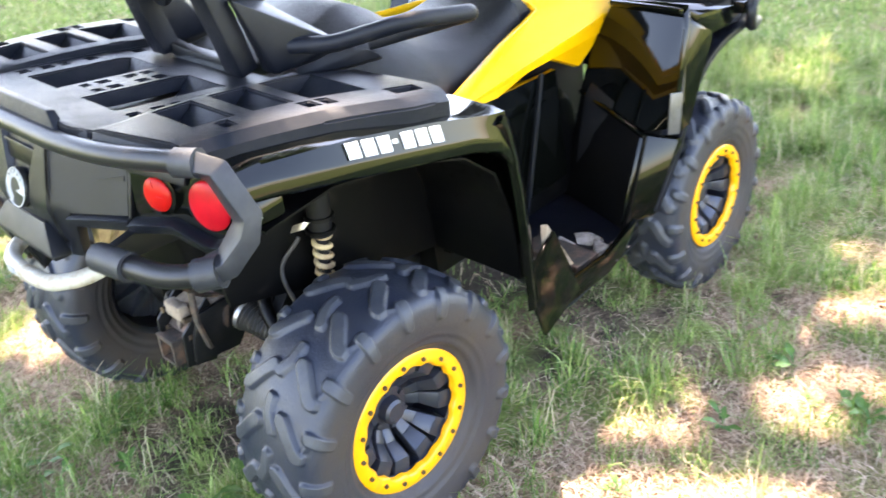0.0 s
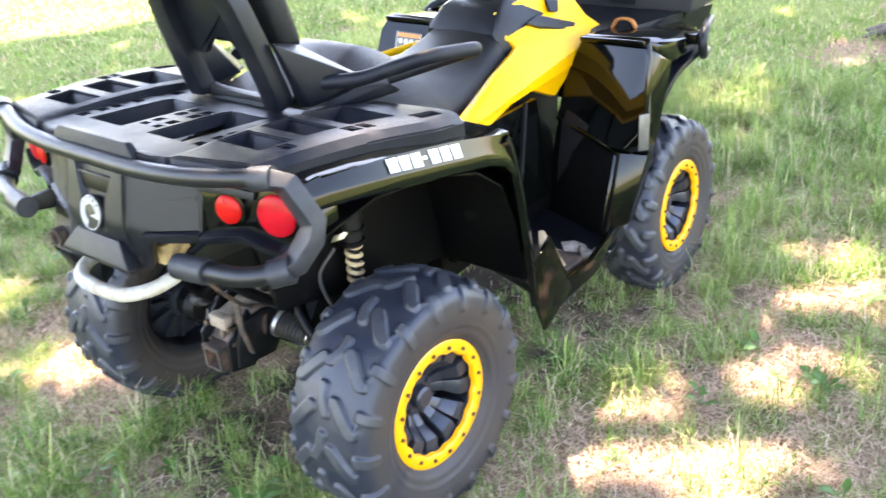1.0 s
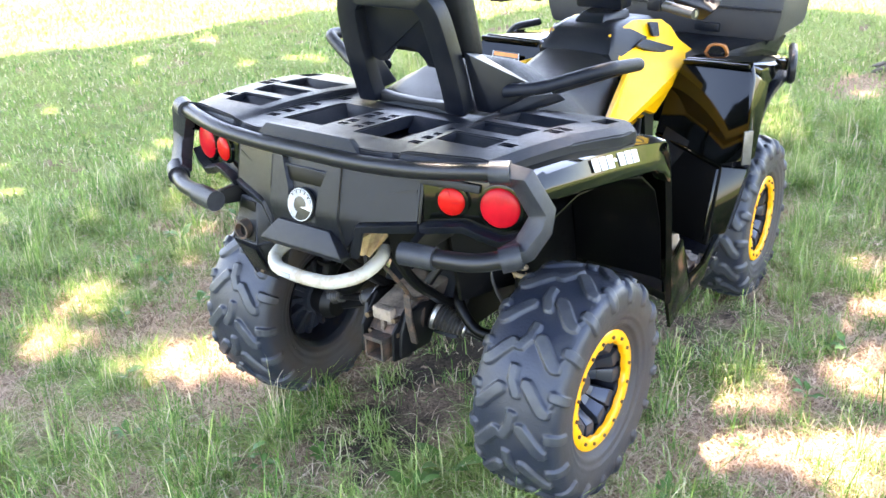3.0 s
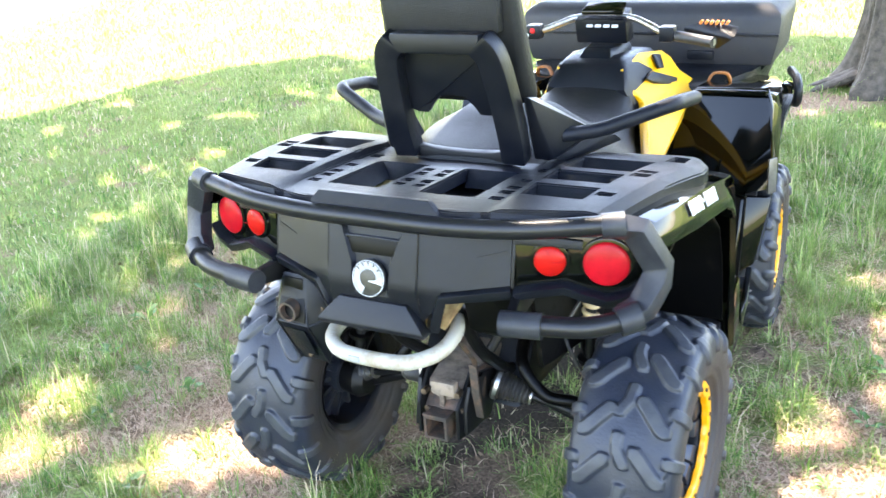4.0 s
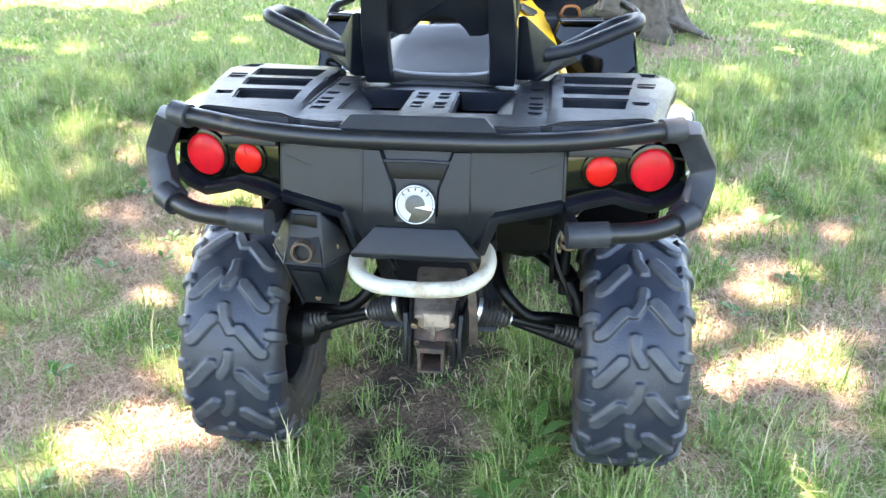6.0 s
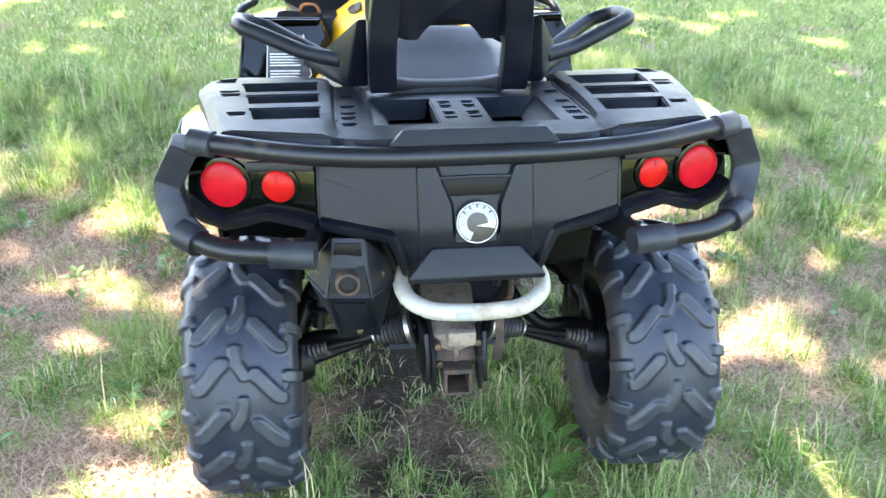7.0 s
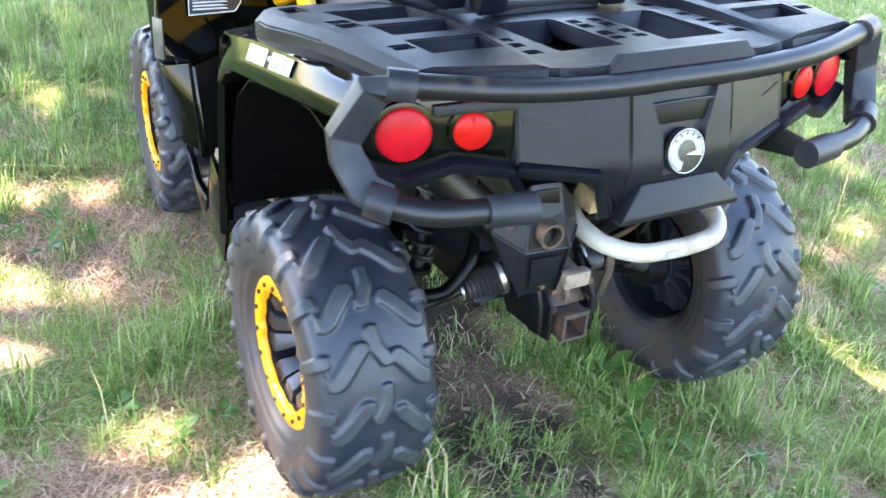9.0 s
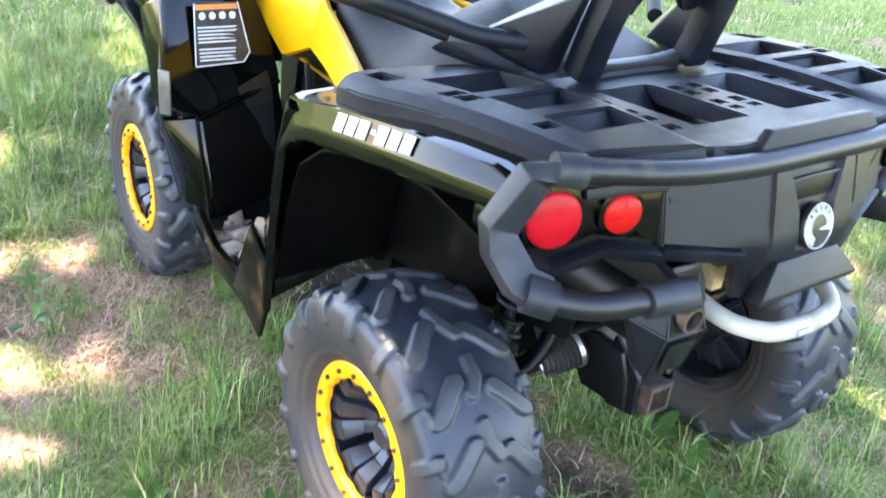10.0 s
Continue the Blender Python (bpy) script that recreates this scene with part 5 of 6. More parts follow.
    part("receiver_lip", strip([(-0.036, -0.226, zc + 0.036), (0.036, -0.226, zc + 0.036)], (0, 1, 0), 0.014, 0.006, 0.002), RUST, hitch)
    part("receiver_web", hull([(-0.05, -0.19, 0.41), (0.05, -0.19, 0.41), (-0.05, -0.12, 0.47), (0.05, -0.12, 0.47), (-0.05, -0.12, 0.40), (0.05, -0.12, 0.40)], 0.004), RUST, hitch)
    for s in (1, -1):
        part("hitch_plate", slab(sides_of([(0.052, -0.21, 0.43), (0.056, -0.13, 0.50), (0.058, -0.10, 0.40), (0.056, -0.14, 0.325), (0.052, -0.215, 0.34)], s), (s * 0.009, 0, 0), 0.002), DARK, hitch)
        part("hitch_bolt", disc((s * 0.070, -0.155, 0.37), (s, 0, 0), 0.011, 0.012, 6, 0.001), BARE, hitch)
        part("hitch_bolt", disc((s * 0.070, -0.135, 0.45), (s, 0, 0), 0.010, 0.012, 6, 0.001), BARE, hitch)
    # silencer in its shroud
    face = [(-0.286, -0.392, 0.856), (-0.222, -0.392, 0.853), (-0.176, -0.380, 0.803), (-0.160, -0.376, 0.745), (-0.194, -0.380, 0.612), (-0.274, -0.380, 0.614), (-0.342, -0.366, 0.757), (-0.316, -0.374, 0.812)]
    ridge = [(-0.302, -0.424, 0.738), (-0.210, -0.426, 0.734), (-0.292, -0.398, 0.800), (-0.222, -0.399, 0.798)]
    back = [(-0.285, -0.335, 0.835), (-0.20, -0.335, 0.835), (-0.325, -0.335, 0.75), (-0.165, -0.335, 0.74), (-0.21, -0.33, 0.63), (-0.27, -0.33, 0.63)]
    muffler = part("silencer", hull(face + ridge + back, 0.004), PLASTIC, bike, "black faceted exhaust shroud")
    part("muffler_can", tube([(-0.248, -0.345, 0.735), (-0.248, -0.20, 0.735), (-0.24, 0.06, 0.72)], [0.070, 0.075, 0.07], 18), LINER, muffler, "black steel can behind the shroud")
    part("shroud_cap", hull([(-0.281, -0.398, 0.846), (-0.228, -0.398, 0.844), (-0.287, -0.402, 0.816), (-0.226, -0.403, 0.814), (-0.281, -0.388, 0.846), (-0.228, -0.388, 0.844), (-0.287, -0.390, 0.816), (-0.226, -0.390, 0.814)], 0.002), LINER, muffler, "dark faceted cap")
    # dark pocket round the outlet, and raised edges of the facets
    part("outlet_pocket", slab([(-0.290, -0.4035, 0.800), (-0.222, -0.4045, 0.798), (-0.216, -0.425, 0.742), (-0.297, -0.423, 0.746)], (0, -0.003, 0.001), 0.001), LINER, muffler, "dark pocket")
    for line in ([(-0.288, -0.400, 0.806), (-0.302, -0.426, 0.739), (-0.276, -0.383, 0.616)], [(-0.223, -0.401, 0.804), (-0.210, -0.428, 0.735), (-0.193, -0.383, 0.614)], [(-0.306, -0.424, 0.738), (-0.206, -0.426, 0.734)],
                 [(-0.340, -0.368, 0.757), (-0.302, -0.425, 0.738)], [(-0.210, -0.427, 0.734), (-0.162, -0.378, 0.745)]):
        part("facet_edge", tube(line, 0.0032, 6), PLASTIC, muffler)
    part("shroud_panel", slab([(-0.288, -0.422, 0.722), (-0.222, -0.424, 0.719), (-0.212, -0.398, 0.640), (-0.268, -0.396, 0.642)], (0, -0.004, 0.001), 0.002), PLASTIC, muffler)
    pipe = lathe([(0.0, 0.0250), (0.034, 0.0250), (0.034, 0.0195), (0.0, 0.0195), (-0.04, 0.017), (-0.04, 0.001)], 24)
    ob = part("tail_pipe", pipe, RUST, muffler, "sooty metal outlet")
    ob.matrix_basis = pose(-0.258, -0.403, 0.770, 0, 0, -90)
    for x, y, z in ((-0.316, -0.394, 0.776), (-0.188, -0.396, 0.770), (-0.236, -0.400, 0.638)):
        part("shroud_screw", disc((x, y, z), (0, -1, 0.1), 0.007, 0.012, 10, 0.002), BARE, muffler)
    # frame seen between the panels
    frame_ob = part("rear_frame", hull([(-0.13, -0.30, 0.80), (0.28, -0.30, 0.80), (-0.13, 0.3, 0.80), (0.28, 0.3, 0.80), (-0.13, -0.34, 0.93), (0.28, -0.32, 0.93), (0.28, 0.3, 0.93), (-0.13, 0.3, 0.93)], 0.004), LINER, bike)
    part("side_box", hull([(0.160, -0.325, 0.845), (0.290, -0.290, 0.850), (0.165, -0.315, 0.735), (0.285, -0.270, 0.720), (0.19, -0.06, 0.86), (0.29, -0.06, 0.86), (0.20, -0.06, 0.70), (0.285, -0.06, 0.70), (0.235, -0.25, 0.690)], 0.01), LINER, frame_ob, "black plastic box behind the panel")
    for s in (1, -1):
        part("frame_tube", tube(bend(sides_of([(0.12, -0.30, 0.80), (0.12, -0.18, 0.60), (0.11, 0.0, 0.44), (0.12, 0.5, 0.36)], s), 0.06), 0.016, 10), DARK, frame_ob)
        part("frame_tube", tube(sides_of([(0.11, -0.10, 0.56), (0.26, 0.06, 0.85)], s), 0.014, 10), DARK, frame_ob)
    part("hose", tube(spline([(0.10, -0.30, 0.72), (0.12, -0.22, 0.60), (0.085, -0.14, 0.52), (0.10, -0.06, 0.50)], 6), 0.006, 8), RUST, frame_ob)
    part("brake_line", tube(spline([(0.33, -0.02, 0.70), (0.30, -0.06, 0.62), (0.34, -0.04, 0.50), (0.36, 0.0, 0.42)], 6), 0.005, 8), BOOT, frame_ob)
    part("brake_line", tube(spline([(-0.31, -0.03, 0.68), (-0.28, -0.06, 0.58), (-0.33, -0.05, 0.48), (-0.37, 0.0, 0.40)], 6), 0.005, 8), BOOT, frame_ob)
    part("belly_pan", hull([(-0.16, -0.05, 0.36), (0.16, -0.05, 0.36), (-0.2, 1.2, 0.34), (0.2, 1.2, 0.34), (-0.2, 1.5, 0.42), (0.2, 1.5, 0.42), (-0.16, 0.1, 0.55), (0.16, 0.1, 0.55), (-0.2, 1.1, 0.6), (0.2, 1.1, 0.6)], 0.01), DARK, frame_ob)


build_rear_underside()


# ---- middle and front ----
def build_middle():
    engine = part("engine_cover", hull([(-0.20, 0.42, 0.84), (0.20, 0.42, 0.84), (-0.26, 0.45, 0.45), (0.26, 0.45, 0.45), (-0.16, 1.0, 0.80), (0.16, 1.0, 0.80), (-0.22, 1.13, 0.62), (0.22, 1.13, 0.62), (-0.25, 1.14, 0.36), (0.25, 1.14, 0.36), (-0.26, 0.46, 0.34), (0.26, 0.46, 0.34)], 0.02), LINER, bike, "black engine side covers")
    for s in (1, -1):
        part("side_cover", slab(sides_of([(0.31, 0.47, 0.86), (0.31, 0.66, 0.80), (0.25, 1.00, 0.77), (0.25, 1.05, 0.42), (0.30, 0.47, 0.42)], s), (s * -0.03, 0, 0), 0.006), GLOSS, engine)
        part("cover_ridge", strip(sides_of([(0.275, 0.90, 0.79), (0.28, 0.86, 0.62), (0.29, 0.80, 0.40)], s), (0, 1, 0), 0.012, 0.014, 0.004), PLASTIC, engine)
        # yellow side panel
        outline = [(0.370, 0.420, 0.865), (0.325, 0.580, 0.895), (0.268, 0.760, 0.920), (0.215, 0.920, 0.930), (0.180, 1.000, 0.933), (0.165, 0.990, 0.950), (0.134, 0.960, 0.967), (0.130, 0.975, 0.990), (0.115, 0.983, 1.042), (0.122, 1.160, 1.060), (0.142, 1.341, 1.030),
                   (0.170, 1.370, 1.000), (0.200, 1.385, 0.950), (0.275, 1.422, 0.888), (0.262, 1.340, 0.882), (0.260, 1.209, 0.822), (0.221, 1.152, 0.728), (0.201, 1.029, 0.786), (0.250, 0.860, 0.790), (0.310, 0.680, 0.795), (0.365, 0.470, 0.832)]
        panel = part("side_panel", slab(sides_of(outline, s), (s * -0.020, 0, -0.008), 0.007), YELLOW, bike, "bright yellow moulded side panel")
        part("panel_tail", hull(sides_of([(0.372, 0.420, 0.868), (0.360, 0.480, 0.832), (0.410, 0.375, 0.890), (0.52, 0.28, 0.942), (0.52, 0.320, 0.932), (0.44, 0.40, 0.880), (0.36, 0.42, 0.845), (0.50, 0.27, 0.93)], s), 0.003), YELLOW, panel)
        part("panel_vent", slab(sides_of([(0.160, 1.080, 0.985), (0.155, 1.150, 0.995), (0.205, 1.300, 0.938), (0.208, 1.275, 0.915), (0.172, 1.130, 0.958)], s), (s * 0.010, 0, 0.004), 0.003), PLASTIC, panel, "dark angular vent")
        part("panel_vent", slab(sides_of([(0.142, 1.215, 1.040), (0.146, 1.285, 1.025), (0.172, 1.245, 0.985), (0.164, 1.210, 0.992)], s), (s * 0.010, 0, 0.004), 0.003), PLASTIC, panel)
        # foot well
        well = part("foot_board", slab(sides_of([(0.590, 0.57, 0.325), (0.590, 0.64, 0.325), (0.556, 0.98, 0.345), (0.18, 1.05, 0.36), (0.18, 0.66, 0.36)], s), (0, 0, -0.03), 0.006), PLASTIC, bike, "muddy black foot board")
        part("foot_rail", strip(sides_of([(0.586, 0.58, 0.340), (0.578, 0.78, 0.340), (0.555, 0.96, 0.370)], s), (0, 0, 1), 0.06, 0.02, 0.006), GLOSS, well)
        rng = random.Random(5)
        for k in range(30 if s < 0 else 12):
            c = (s * rng.uniform(0.30, 0.56), rng.uniform(0.66, 0.92), 0.350 if s < 0 else 0.338)
            size = rng.uniform(0.018, 0.05)
            if s < 0 and k < 16:
                c, size = (-rng.uniform(0.36, 0.51), rng.uniform(0.80, 0.92), rng.uniform(0.345, 0.370)), rng.uniform(0.018, 0.036)
            part("mud_clod", hull([(c[0] + rng.uniform(-size, size), c[1] + rng.uniform(-size, size), c[2] + rng.uniform(-0.02, 0.5 * size)) for _ in range(10)], 0.002), MUD, well, "dried mud")
        part("foot_peg", box((s * 0.45, 0.74, 0.352), (0.20, 0.10, 0.02), 0.004), RUST, well)
        part("well_front", slab(sides_of([(0.235, 1.140, 0.655), (0.517, 1.058, 0.600), (0.520, 0.955, 0.335), (0.22, 1.040, 0.335)], s), (0, 0.02, 0), 0.004), LINER, well, "black front wall of the foot well")
        part("well_edge", strip(sides_of([(0.235, 1.134, 0.660), (0.38, 1.092, 0.632), (0.517, 1.050, 0.605)], s), (0, 1, 0.3), 0.014, 0.014, 0.004), GLOSS, well)


def build_front():
    for s in (1, -1):
        fender = part("front_fender", slab(sides_of([(0.310, 1.200, 0.918), (0.566, 1.182, 0.928), (0.590, 1.155, 0.885), (0.608, 1.095, 0.720), (0.602, 1.080, 0.630), (0.517, 1.062, 0.608), (0.235, 1.145, 0.662), (0.255, 1.180, 0.790)], s), (0, 0.03, 0.012), 0.006), GLOSS, bike, "glossy black front mudguard")
        part("fender_top", hull(sides_of([(0.30, 1.215, 0.928), (0.560, 1.200, 0.932), (0.588, 1.23, 0.912), (0.590, 1.45, 0.890), (0.52, 1.62, 0.88), (0.30, 1.70, 0.88), (0.32, 1.24, 0.87), (0.590, 1.23, 0.84), (0.590, 1.45, 0.835), (0.52, 1.62, 0.83)], s), 0.012), GLOSS, fender)
        part("fender_ridge", strip(sides_of([(0.315, 1.188, 0.922), (0.46, 1.176, 0.928), (0.566, 1.170, 0.930)], s), (0, 1, 0.4), 0.016, 0.016, 0.005), GLOSS, fender)
        part("fender_side", hull(sides_of([(0.570, 1.180, 0.92), (0.592, 1.21, 0.89), (0.620, 1.12, 0.70), (0.604, 1.09, 0.66), (0.598, 1.30, 0.85), (0.618, 1.16, 0.62), (0.60, 1.12, 0.60)], s), 0.008), GLOSS, fender)
        part("marker", slab(sides_of([(0.596, 1.082, 0.735), (0.618, 1.110, 0.735), (0.622, 1.095, 0.620), (0.600, 1.068, 0.620)], s), (s * 0.006, -0.006, 0), 0.002), MARKER, fender, "grey side marker")
        part("fender_lower", slab(sides_of([(0.517, 1.055, 0.604), (0.606, 1.110, 0.590), (0.596, 1.175, 0.535), (0.572, 1.045, 0.365), (0.520, 0.958, 0.355)], s), (0, 0.025, 0), 0.006), GLOSS, fender)
        part("fender_arch", strip(spline(sides_of([(0.575, 1.54, 0.83), (0.578, 1.32, 0.79), (0.582, 1.19, 0.69), (0.578, 1.14, 0.55), (0.560, 1.06, 0.38)], s), 4), (1, 0, 0), 0.05, 0.02, 0.006), PLASTIC, fender)
        part("guard_rail", tube(bend(sides_of([(0.55, 1.62, 0.905), (0.590, 1.50, 0.905), (0.605, 1.45, 0.875), (0.598, 1.47, 0.820), (0.55, 1.60, 0.800)], s), 0.05), 0.016, 10), PLASTIC, bike, "black side guard of the front rack")
        part("head_lamp", hull(sides_of([(0.57, 1.42, 0.905), (0.606, 1.44, 0.895), (0.606, 1.46, 0.855), (0.57, 1.44, 0.86), (0.57, 1.52, 0.895), (0.604, 1.52, 0.885)], s), 0.006), GLOSS, fender, "dark lamp insert")
        part("well_liner", shell([[(s * x, y, z) for y, z in ((1.05, 0.36), (1.075, 0.52), (1.11, 0.66), (1.22, 0.76), (1.36, 0.80), (1.48, 0.80))] for x in (0.28, 0.560)], 0.006), DARK, fender)
        fender.scale.x = 0.965
        shock = part("front_shock", tube(sides_of([(0.36, 1.36, 0.40), (0.25, 1.38, 0.78)], s), 0.028, 12), DARK, bike)
        part("front_arm", tube(sides_of([(0.15, 1.35, 0.40), (0.41, 1.367, 0.31)], s), 0.016, 10), DARK, bike)
    # warning sticker on the fender behind the wheel
    n = Vector((0, 0.32, -0.205)).normalized()
    down, right = Vector((-0.02, -0.262, -0.965)).normalized(), Vector((1, -0.05, 0)).normalized()
    o = Vector((-0.498, 1.158, 0.888)) + Vector((0, -0.004, 0.001))

    def at(u, v, lift=0.0):
        return o + right * u + down * v + Vector((0, -0.965, 0.262)) * lift

    fender = [ob for ob in bike.children if ob.name.startswith("front_fender")][1]
    label = part("warning_label", slab([at(0, 0), at(0.125, 0), at(0.150, 0.135), at(0.130, 0.160), at(-0.010, 0.165)], (0, 0.002, 0), 0), BADGE, fender, "black warning label with white border and orange header")
    part("label_header", slab([at(0.004, 0.004, 0.001), at(0.121, 0.004, 0.001), at(0.124, 0.018, 0.001), at(0.003, 0.018, 0.001)], (0, 0.0008, 0), 0), ORANGE, label)
    for (u0, v0), (u1, v1) in (((0, 0), (-0.010, 0.165)), ((-0.010, 0.165), (0.130, 0.160)), ((0.130, 0.160), (0.150, 0.135)), ((0.150, 0.135), (0.125, 0))):
        part("label_border", strip([at(u0, v0, 0.001), at(u1, v1, 0.001)], right if abs(u1 - u0) < abs(v1 - v0) else down, 0.0035, 0.001, 0), LETTER, label)
    for k in range(4):
        part("label_icon", disc(at(0.020 + 0.029 * k, 0.034, 0.0018), Vector((0, -0.965, 0.262)), 0.010, 0.001, 16, 0), LETTER, label)
    rng = random.Random(2)
    for k in range(10):
        v = 0.062 + 0.0095 * k
        if k == 5:
            continue
        part("label_line", slab([at(0.004, v, 0.0012), at(rng.uniform(0.07, 0.122), v, 0.0012), at(0.11, v + 0.0045, 0.0012), at(0.003, v + 0.0045, 0.0012)], (0, 0.0008, 0), 0), LETTER, label)
    # tank cover, steering and instrument pod
    tank = part("tank_cover", hull([(-0.140, 0.93, 0.985), (0.140, 0.93, 0.985), (-0.118, 0.995, 1.050), (0.118, 0.995, 1.050), (-0.10, 1.06, 1.070), (0.10, 1.06, 1.070), (-0.12, 1.30, 1.050), (0.12, 1.30, 1.050), (-0.165, 0.96, 0.90), (0.165, 0.96, 0.90), (-0.2, 1.38, 0.92), (0.2, 1.38, 0.92), (-0.2, 1.35, 0.82), (0.2, 1.35, 0.82)], 0.02), PLASTIC, bike, "black centre cover in front of the seat")
    part("tank_crest", hull([(-0.06, 1.03, 1.060), (0.06, 1.03, 1.060), (-0.045, 1.07, 1.092), (0.045, 1.07, 1.092), (-0.07, 1.22, 1.085), (0.07, 1.22, 1.085), (-0.08, 1.22, 1.04), (0.08, 1.22, 1.04)], 0.012), PLASTIC, tank)
    drop = -0.028
    bars = part("handlebar", tube(bend([(-0.40, 1.02, 1.155), (-0.22, 1.10, 1.165), (-0.10, 1.15, 1.21), (0.10, 1.15, 1.21), (0.22, 1.10, 1.165), (0.40, 1.02, 1.155)], 0.05), 0.012, 12), SILVER, bike, "bent metal handlebar with black grips")
    for s in (1, -1):
        part("hand_grip", tube(sides_of([(0.27, 1.075, 1.162), (0.40, 1.02, 1.155)], s), 0.018, 12), BOOT, bars)
        guard = part("wind_guard", hull(sides_of([(0.27, 1.12, 1.185), (0.36, 1.10, 1.215), (0.47, 1.08, 1.195), (0.46, 1.03, 1.165), (0.40, 1.08, 1.120), (0.30, 1.12, 1.135), (0.38, 1.13, 1.17)], s), 0.008), PLASTIC, bars, "black wind deflector")
        for k in range(6):
            x = 0.345 + 0.017 * k
            part("guard_grille", box((s * x, 1.085 - 0.1 * (x - 0.34), 1.207), (0.008, 0.016, 0.014), 0.002, Matrix.Rotation(s * 0.5, 4, "Y")), ORANGE, guard, "orange slit")
        part("switch_block", box((s * 0.235, 1.085, 1.168), (0.05, 0.05, 0.05), 0.008), PLASTIC, bars)
        part("brake_lever", tube(sides_of([(0.23, 1.14, 1.16), (0.36, 1.13, 1.15)], s), 0.007, 8), BARE, bars)
    part("switch_button", disc((-0.235, 1.058, 1.175), (0, -1, 0.2), 0.010, 0.01, 12, 0.002), RED2, bars)
    part("switch_button", disc((-0.255, 1.058, 1.160), (0, -1, 0.2), 0.007, 0.01, 12, 0.002), LETTER, bars)
    pod = part("instrument_pod", hull([(-0.10, 1.11, 1.205), (0.085, 1.11, 1.205), (-0.10, 1.13, 1.120), (0.085, 1.13, 1.120), (-0.09, 1.20, 1.235), (0.08, 1.20, 1.235), (-0.09, 1.22, 1.12), (0.08, 1.22, 1.12)], 0.012), PLASTIC, bike, "black handlebar pad")
    part("pod_screen", hull([(-0.08, 1.13, 1.232), (0.07, 1.13, 1.232), (-0.075, 1.19, 1.252), (0.065, 1.19, 1.252), (-0.08, 1.13, 1.22), (0.07, 1.13, 1.22)], 0.004), GLOSS, pod)
    for k in range(4):
        x = -0.055 + 0.030 * k
        part("pod_mark", slab([(x, 1.1085, 1.180), (x + 0.022, 1.1085, 1.180), (x + 0.024, 1.1085, 1.190), (x + 0.002, 1.1085, 1.190)], (0, 0.002, 0), 0), LETTER, pod)
    for ob in (bars, pod):
        ob.location.z = drop
    # front console, rack and cargo box
    part("front_console", hull([(-0.32, 1.33, 0.905), (0.32, 1.33, 0.905), (-0.44, 1.55, 0.925), (0.44, 1.55, 0.925), (-0.46, 1.85, 0.90), (0.46, 1.85, 0.90), (-0.3, 1.30, 0.80), (0.3, 1.30, 0.80), (-0.4, 1.85, 0.75), (0.4, 1.85, 0.75)], 0.015), PLASTIC, bike, "black front console")
    part("front_nose", hull([(-0.34, 1.8, 0.86), (0.34, 1.8, 0.86), (-0.22, 1.96, 0.80), (0.22, 1.96, 0.80), (-0.3, 1.7, 0.5), (0.3, 1.7, 0.5), (-0.2, 1.92, 0.5), (0.2, 1.92, 0.5)], 0.03), GLOSS, bike)
    for s in (1, -1):
        part("console_bracket", strip(bend(sides_of([(0.30, 1.39, 0.905), (0.315, 1.40, 0.940), (0.365, 1.41, 0.938), (0.375, 1.42, 0.905)], s), 0.02), (0, 1, 0), 0.018, 0.010, 0.003), AMBER, bike, "orange lug")
    case = part("cargo_box", hull([(s * x, y, z) for s in (1, -1) for x, y, z in ((0.480, 1.61, 0.915), (0.505, 1.60, 1.02), (0.512, 1.61, 1.110), (0.46, 1.65, 1.145), (0.475, 2.00, 0.915), (0.50, 2.02, 1.1), (0.46, 1.98, 1.14))], 0.022), BOX, bike, "dark grey plastic cargo box on the front rack")
    part("box_lid_seam", strip([(-0.503, 1.598, 1.035), (0.503, 1.598, 1.035)], (0, 0, 1), 0.010, 0.010, 0.003), PLASTIC, case)
    part("box_latch", box((0.22, 1.602, 0.955), (0.10, 0.02, 0.035), 0.005), PLASTIC, case)
    part("box_foot", hull([(0.10, 1.63, 0.918), (0.46, 1.63, 0.918), (0.12, 1.65, 0.89), (0.44, 1.65, 0.89), (0.10, 1.9, 0.915), (0.44, 1.9, 0.915)], 0.01), PLASTIC, case)


part("engine", hull([(s * x, y, z) for s in (1, -1) for x, y, z in ((0.165, 0.42, 0.45), (0.185, 0.45, 0.82), (0.170, 1.08, 0.84), (0.190, 1.22, 0.76), (0.190, 1.22, 0.45), (0.12, 0.5, 0.36), (0.12, 1.1, 0.36))], 0.02), DARK, bike, "dark engine and frame under the seat")
build_middle()
build_front()


